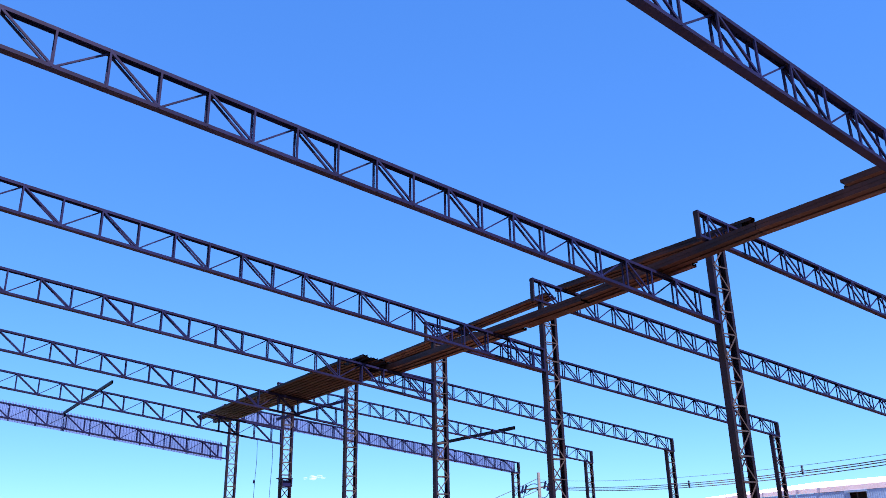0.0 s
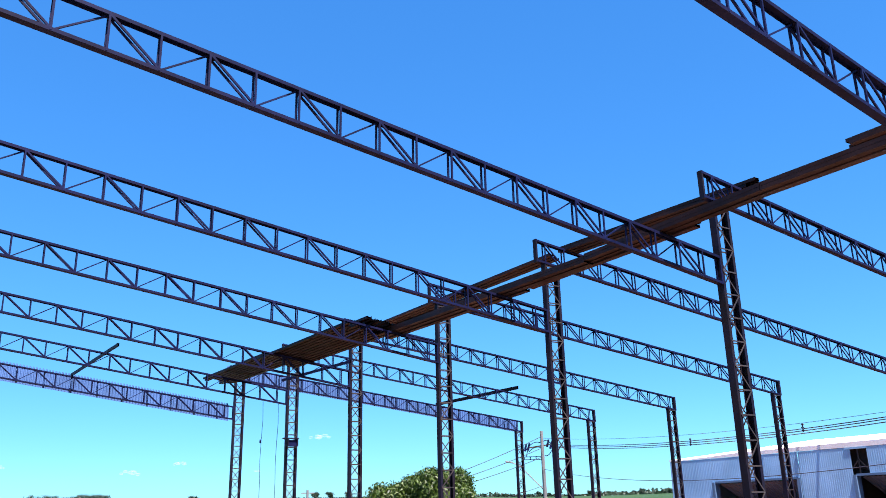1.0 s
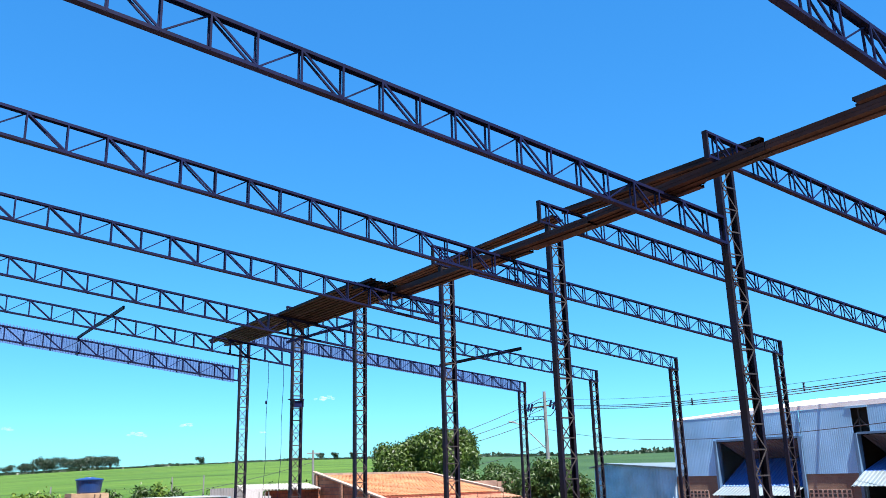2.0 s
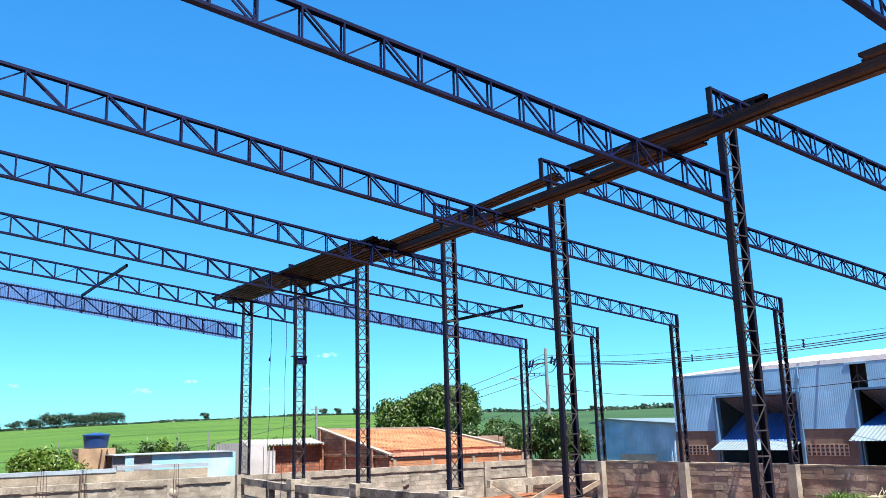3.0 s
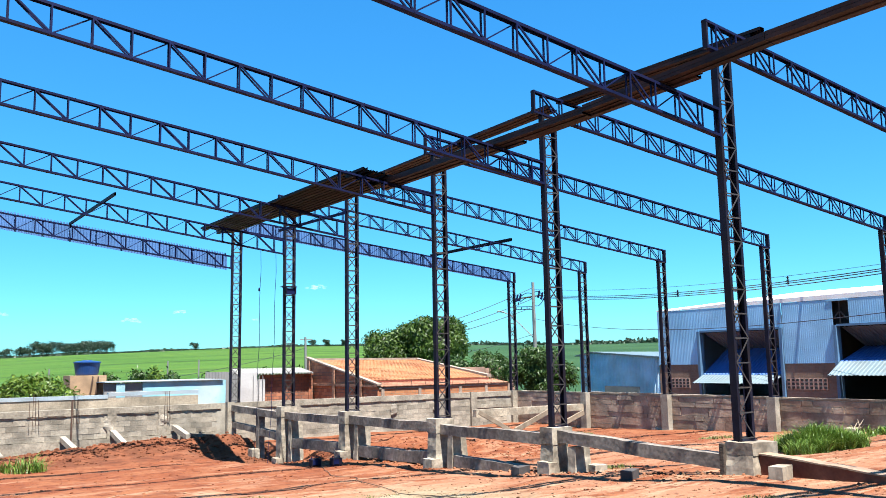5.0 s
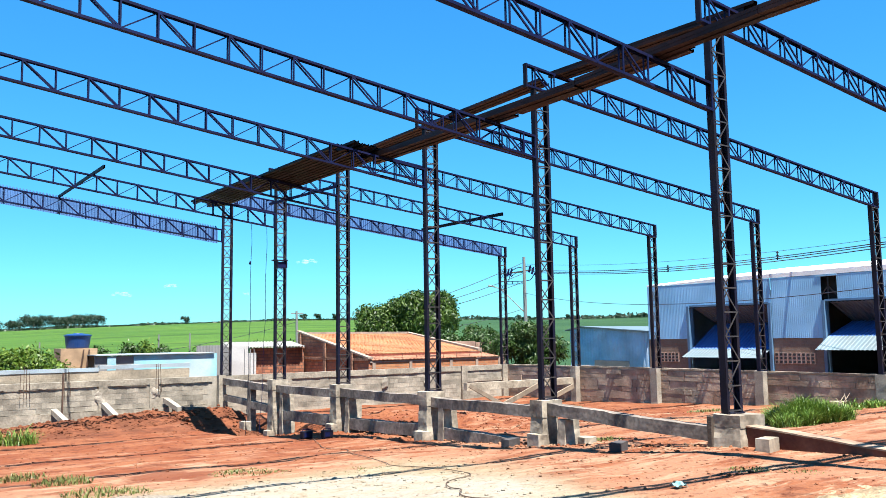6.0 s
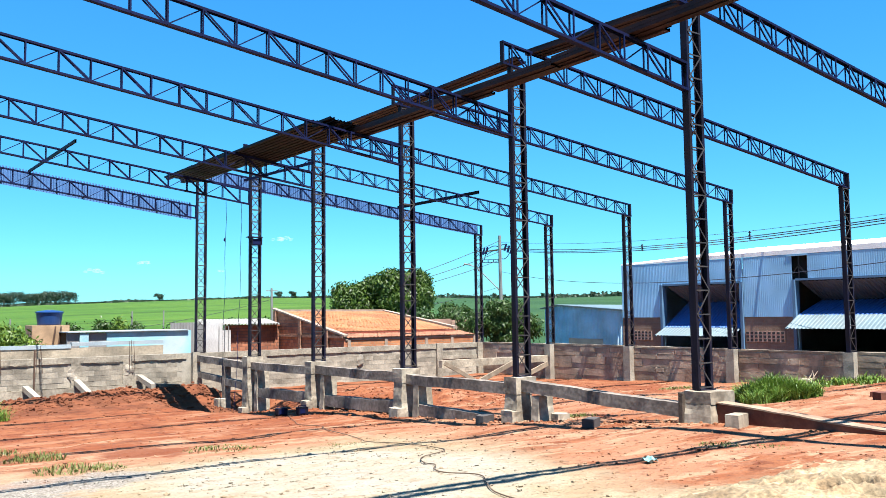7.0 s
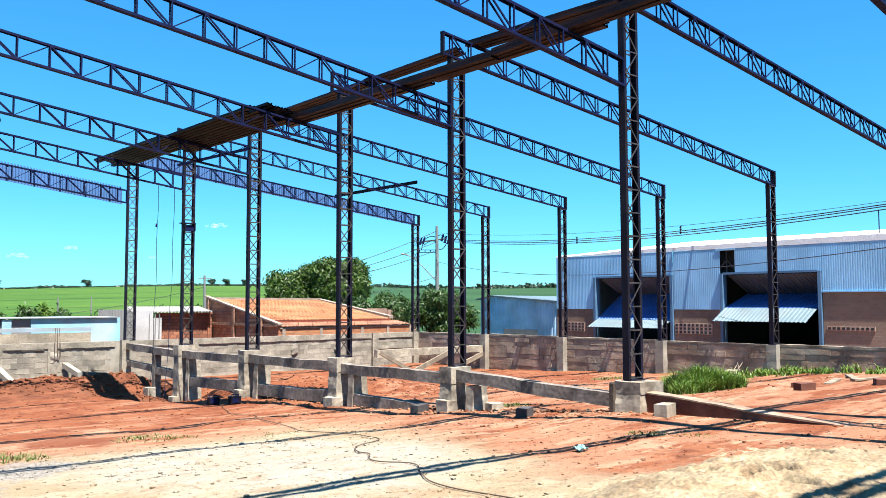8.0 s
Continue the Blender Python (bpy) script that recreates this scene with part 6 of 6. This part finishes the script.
def clods():
    """Stones and clods scattered over the yard."""
    rs = np.random.RandomState(2)
    verts, faces = [], []
    base = bmesh.new()
    bmesh.ops.create_icosphere(base, subdivisions=1, radius=1.0)
    bv = np.array([v.co[:] for v in base.verts])
    bf = [[v.index for v in f.verts] for f in base.faces]
    base.free()
    for i in range(9000):
        if i < 1800:
            x, y, s = rs.uniform(2.5, 12.0), 29.6 + rs.normal() * 1.0, rs.uniform(0.02, 0.085) * rs.rand() ** 0.7
            if y > 31.0:
                continue
        elif i < 5200:
            x, y, s = rs.uniform(2.5, 12), rs.uniform(2.6, 13.5), 0.005 + 0.026 * rs.rand() ** 3
        elif i < 6600:
            x, y, s = rs.uniform(12.4, 18), rs.uniform(17, 27), rs.uniform(0.012, 0.06) * rs.rand() ** 0.6
        elif i < 7400:
            x, y, s = 12.0 + rs.normal() * 0.5, rs.uniform(8, 30), rs.uniform(0.01, 0.05)
        else:
            x, y, s = rs.uniform(3, 25), rs.uniform(9, 28), rs.uniform(0.008, 0.035)
        k = len(verts)
        p = np.array((x, y, ground_z(x, y) + s * 0.2))
        j = bv * (s * rs.uniform(0.6, 1.3, size=(len(bv), 1))) * np.array((1.2, 1.0, 0.7)) + p
        verts += [tuple(q) for q in j]
        faces += [tuple(k + a for a in f) for f in bf]
    me = bpy.data.meshes.new("clods")
    me.from_pydata(verts, [], faces)
    me.materials.append(M["ground"])
    tagged(new("clods", me), "clods and small stones strewn over the earth", "stones", kind="stuff")


clods()


def sky_clouds():
    rs = random.Random(8)
    m = bpy.data.materials.new("thin_cloud")
    m.use_nodes = True
    n, l = m.node_tree.nodes, m.node_tree.links
    n["Principled BSDF"].inputs["Base Color"].default_value = (0.9, 0.9, 0.9, 1)
    n["Principled BSDF"].inputs["Roughness"].default_value = 1.0
    tr, mx = n.new("ShaderNodeBsdfTransparent"), n.new("ShaderNodeMixShader")
    mx.inputs[0].default_value = 0.09
    glow, half = n.new("ShaderNodeBsdfTranslucent"), n.new("ShaderNodeMixShader")
    glow.inputs[0].default_value = (0.95, 0.95, 0.95, 1)
    half.inputs[0].default_value = 0.6
    l.new(n["Principled BSDF"].outputs[0], half.inputs[1])
    l.new(glow.outputs[0], half.inputs[2])
    l.new(tr.outputs[0], mx.inputs[1])
    l.new(half.outputs[0], mx.inputs[2])
    l.new(mx.outputs[0], n["Material Output"].inputs["Surface"])
    for yaw, el, w, h in ((26.5, 5.15, 34, 12), (14.8, 2.95, 28, 12), (17.7, 3.5, 22, 9), (7.5, 3.3, 16, 9), (22.5, 3.0, 12, 6)):
        r = 2600
        x, y, z = r * math.sin(radians(yaw)), r * math.cos(radians(yaw)), r * math.tan(radians(el)) + EYE
        bm = bmesh.new()
        for q in range(5):
            o = Vector(((q - 2) * w * 0.36 + rs.uniform(-0.1, 0.1) * w, rs.uniform(-10, 10), rs.uniform(-0.4, 0.6) * h * 0.6))
            s = rs.uniform(0.35, 0.5) if q in (1, 2, 3) else 0.28
            bmesh.ops.create_icosphere(bm, subdivisions=3, radius=1.0, matrix=Matrix.Translation(o) @ Matrix.Diagonal((w * s * 0.7, w * s * 0.5, h * s, 1)))
        for v in bm.verts:
            v.co += noise.noise_vector(v.co * 0.12) * 3.0
        tagged(place("cloud", mesh_of("cloud", bm, m, True), None, Matrix.Translation((x, y, z))), "small thin white cloud low in a clear sky", "cloud", "clouds", "stuff")


sky_clouds()


# ---------------------------------------------------------------- blocks of the boundary walls
def block_mesh(i, w, h, d):
    rs = random.Random(i)
    bm = bmesh.new()
    vs = add_box(bm, 0, 0, 0, w, d, h)
    for v in vs:
        v.co += Vector((rs.uniform(-0.004, 0.004), rs.uniform(-0.004, 0.004), rs.uniform(-0.003, 0.003)))
    return mesh_of("block", bm, M["block"])


def north_blocks():
    bw, bh = 0.385, 0.178
    kinds = [block_mesh(i, bw, bh, 0.06) for i in range(4)]
    rs = random.Random(6)
    for x0, x1, z0, rows in ((2.4, 11.6, EYE - 2.415, 4), (12.2, 25.6, EYE - 2.92, 7)):
        for r in range(rows):
            x = x0 + (0.2 if r % 2 else 0.0)
            while x + bw < x1:
                place("block", rs.choice(kinds), north, Matrix.Translation((x, 31.229 + rs.uniform(0, 0.007), z0 + r * 0.188)))
                x += 0.395


def east_blocks():
    """Uneven cast lifts and long blocks on the yard side of the east wall."""
    rs = random.Random(3)
    rest = [], []
    z0 = EYE - 3.0
    while z0 < Z_BASE - 0.12:
        h = rs.choice((0.19, 0.19, 0.19, 0.30))
        h = min(h, Z_BASE - 0.05 - z0)
        y = -4.0 + rs.uniform(0, 0.6)
        while y < 31.0:
            w = rs.choice((0.39, 0.39, 0.8, 1.3, 1.9)) if h < 0.25 else rs.uniform(1.2, 2.6)
            single = y > 3.5
            verts, faces = ([], []) if single else rest
            k = len(verts)
            xx = 26.0 + rs.uniform(-0.016, 0.008)
            n = max(1, int(w / 0.3))
            for i in range(n + 1):
                yy = y + (w - 0.02) * i / n
                a, b = rs.uniform(-0.012, 0.012), rs.uniform(-0.012, 0.012)
                verts += [(xx + rs.uniform(-0.003, 0.003), yy, z0 + a), (xx + rs.uniform(-0.003, 0.003), yy, z0 + h - 0.02 + b), (26.03, yy, z0 + a), (26.03, yy, z0 + h - 0.02 + b)]
            for i in range(n):
                p, q = k + 4 * i, k + 4 * i + 4
                faces += [(p, p + 1, q + 1, q), (p + 1, p + 3, q + 3, q + 1), (p, q, q + 2, p + 2)]
            q = k + 4 * n
            faces += [(k, k + 2, k + 3, k + 1), (q, q + 1, q + 3, q + 2)]
            if single:
                me = bpy.data.meshes.new("block")
                me.from_pydata(verts, [], faces)
                me.materials.append(M["east"])
                place("block", me, east)
            y += w
        z0 += h
    me = bpy.data.meshes.new("blocks")
    me.from_pydata(rest[0], [], rest[1])
    me.materials.append(M["east"])
    ob = place("blocks", me, east)
    ob["kind"] = "stuff"
    for i in range(len(YK) - 1):
        bm = bmesh.new()
        rough_block(bm, 25.985, YK[i] + 0.18, Z_BASE - 0.06, 26.2, YK[i + 1] - 0.18, Z_BASE - 0.004 + 0.01 * (i % 3), 0.3, 0.012)
        part("coping", bm, M["concrete"], east)


north_blocks()
east_blocks()
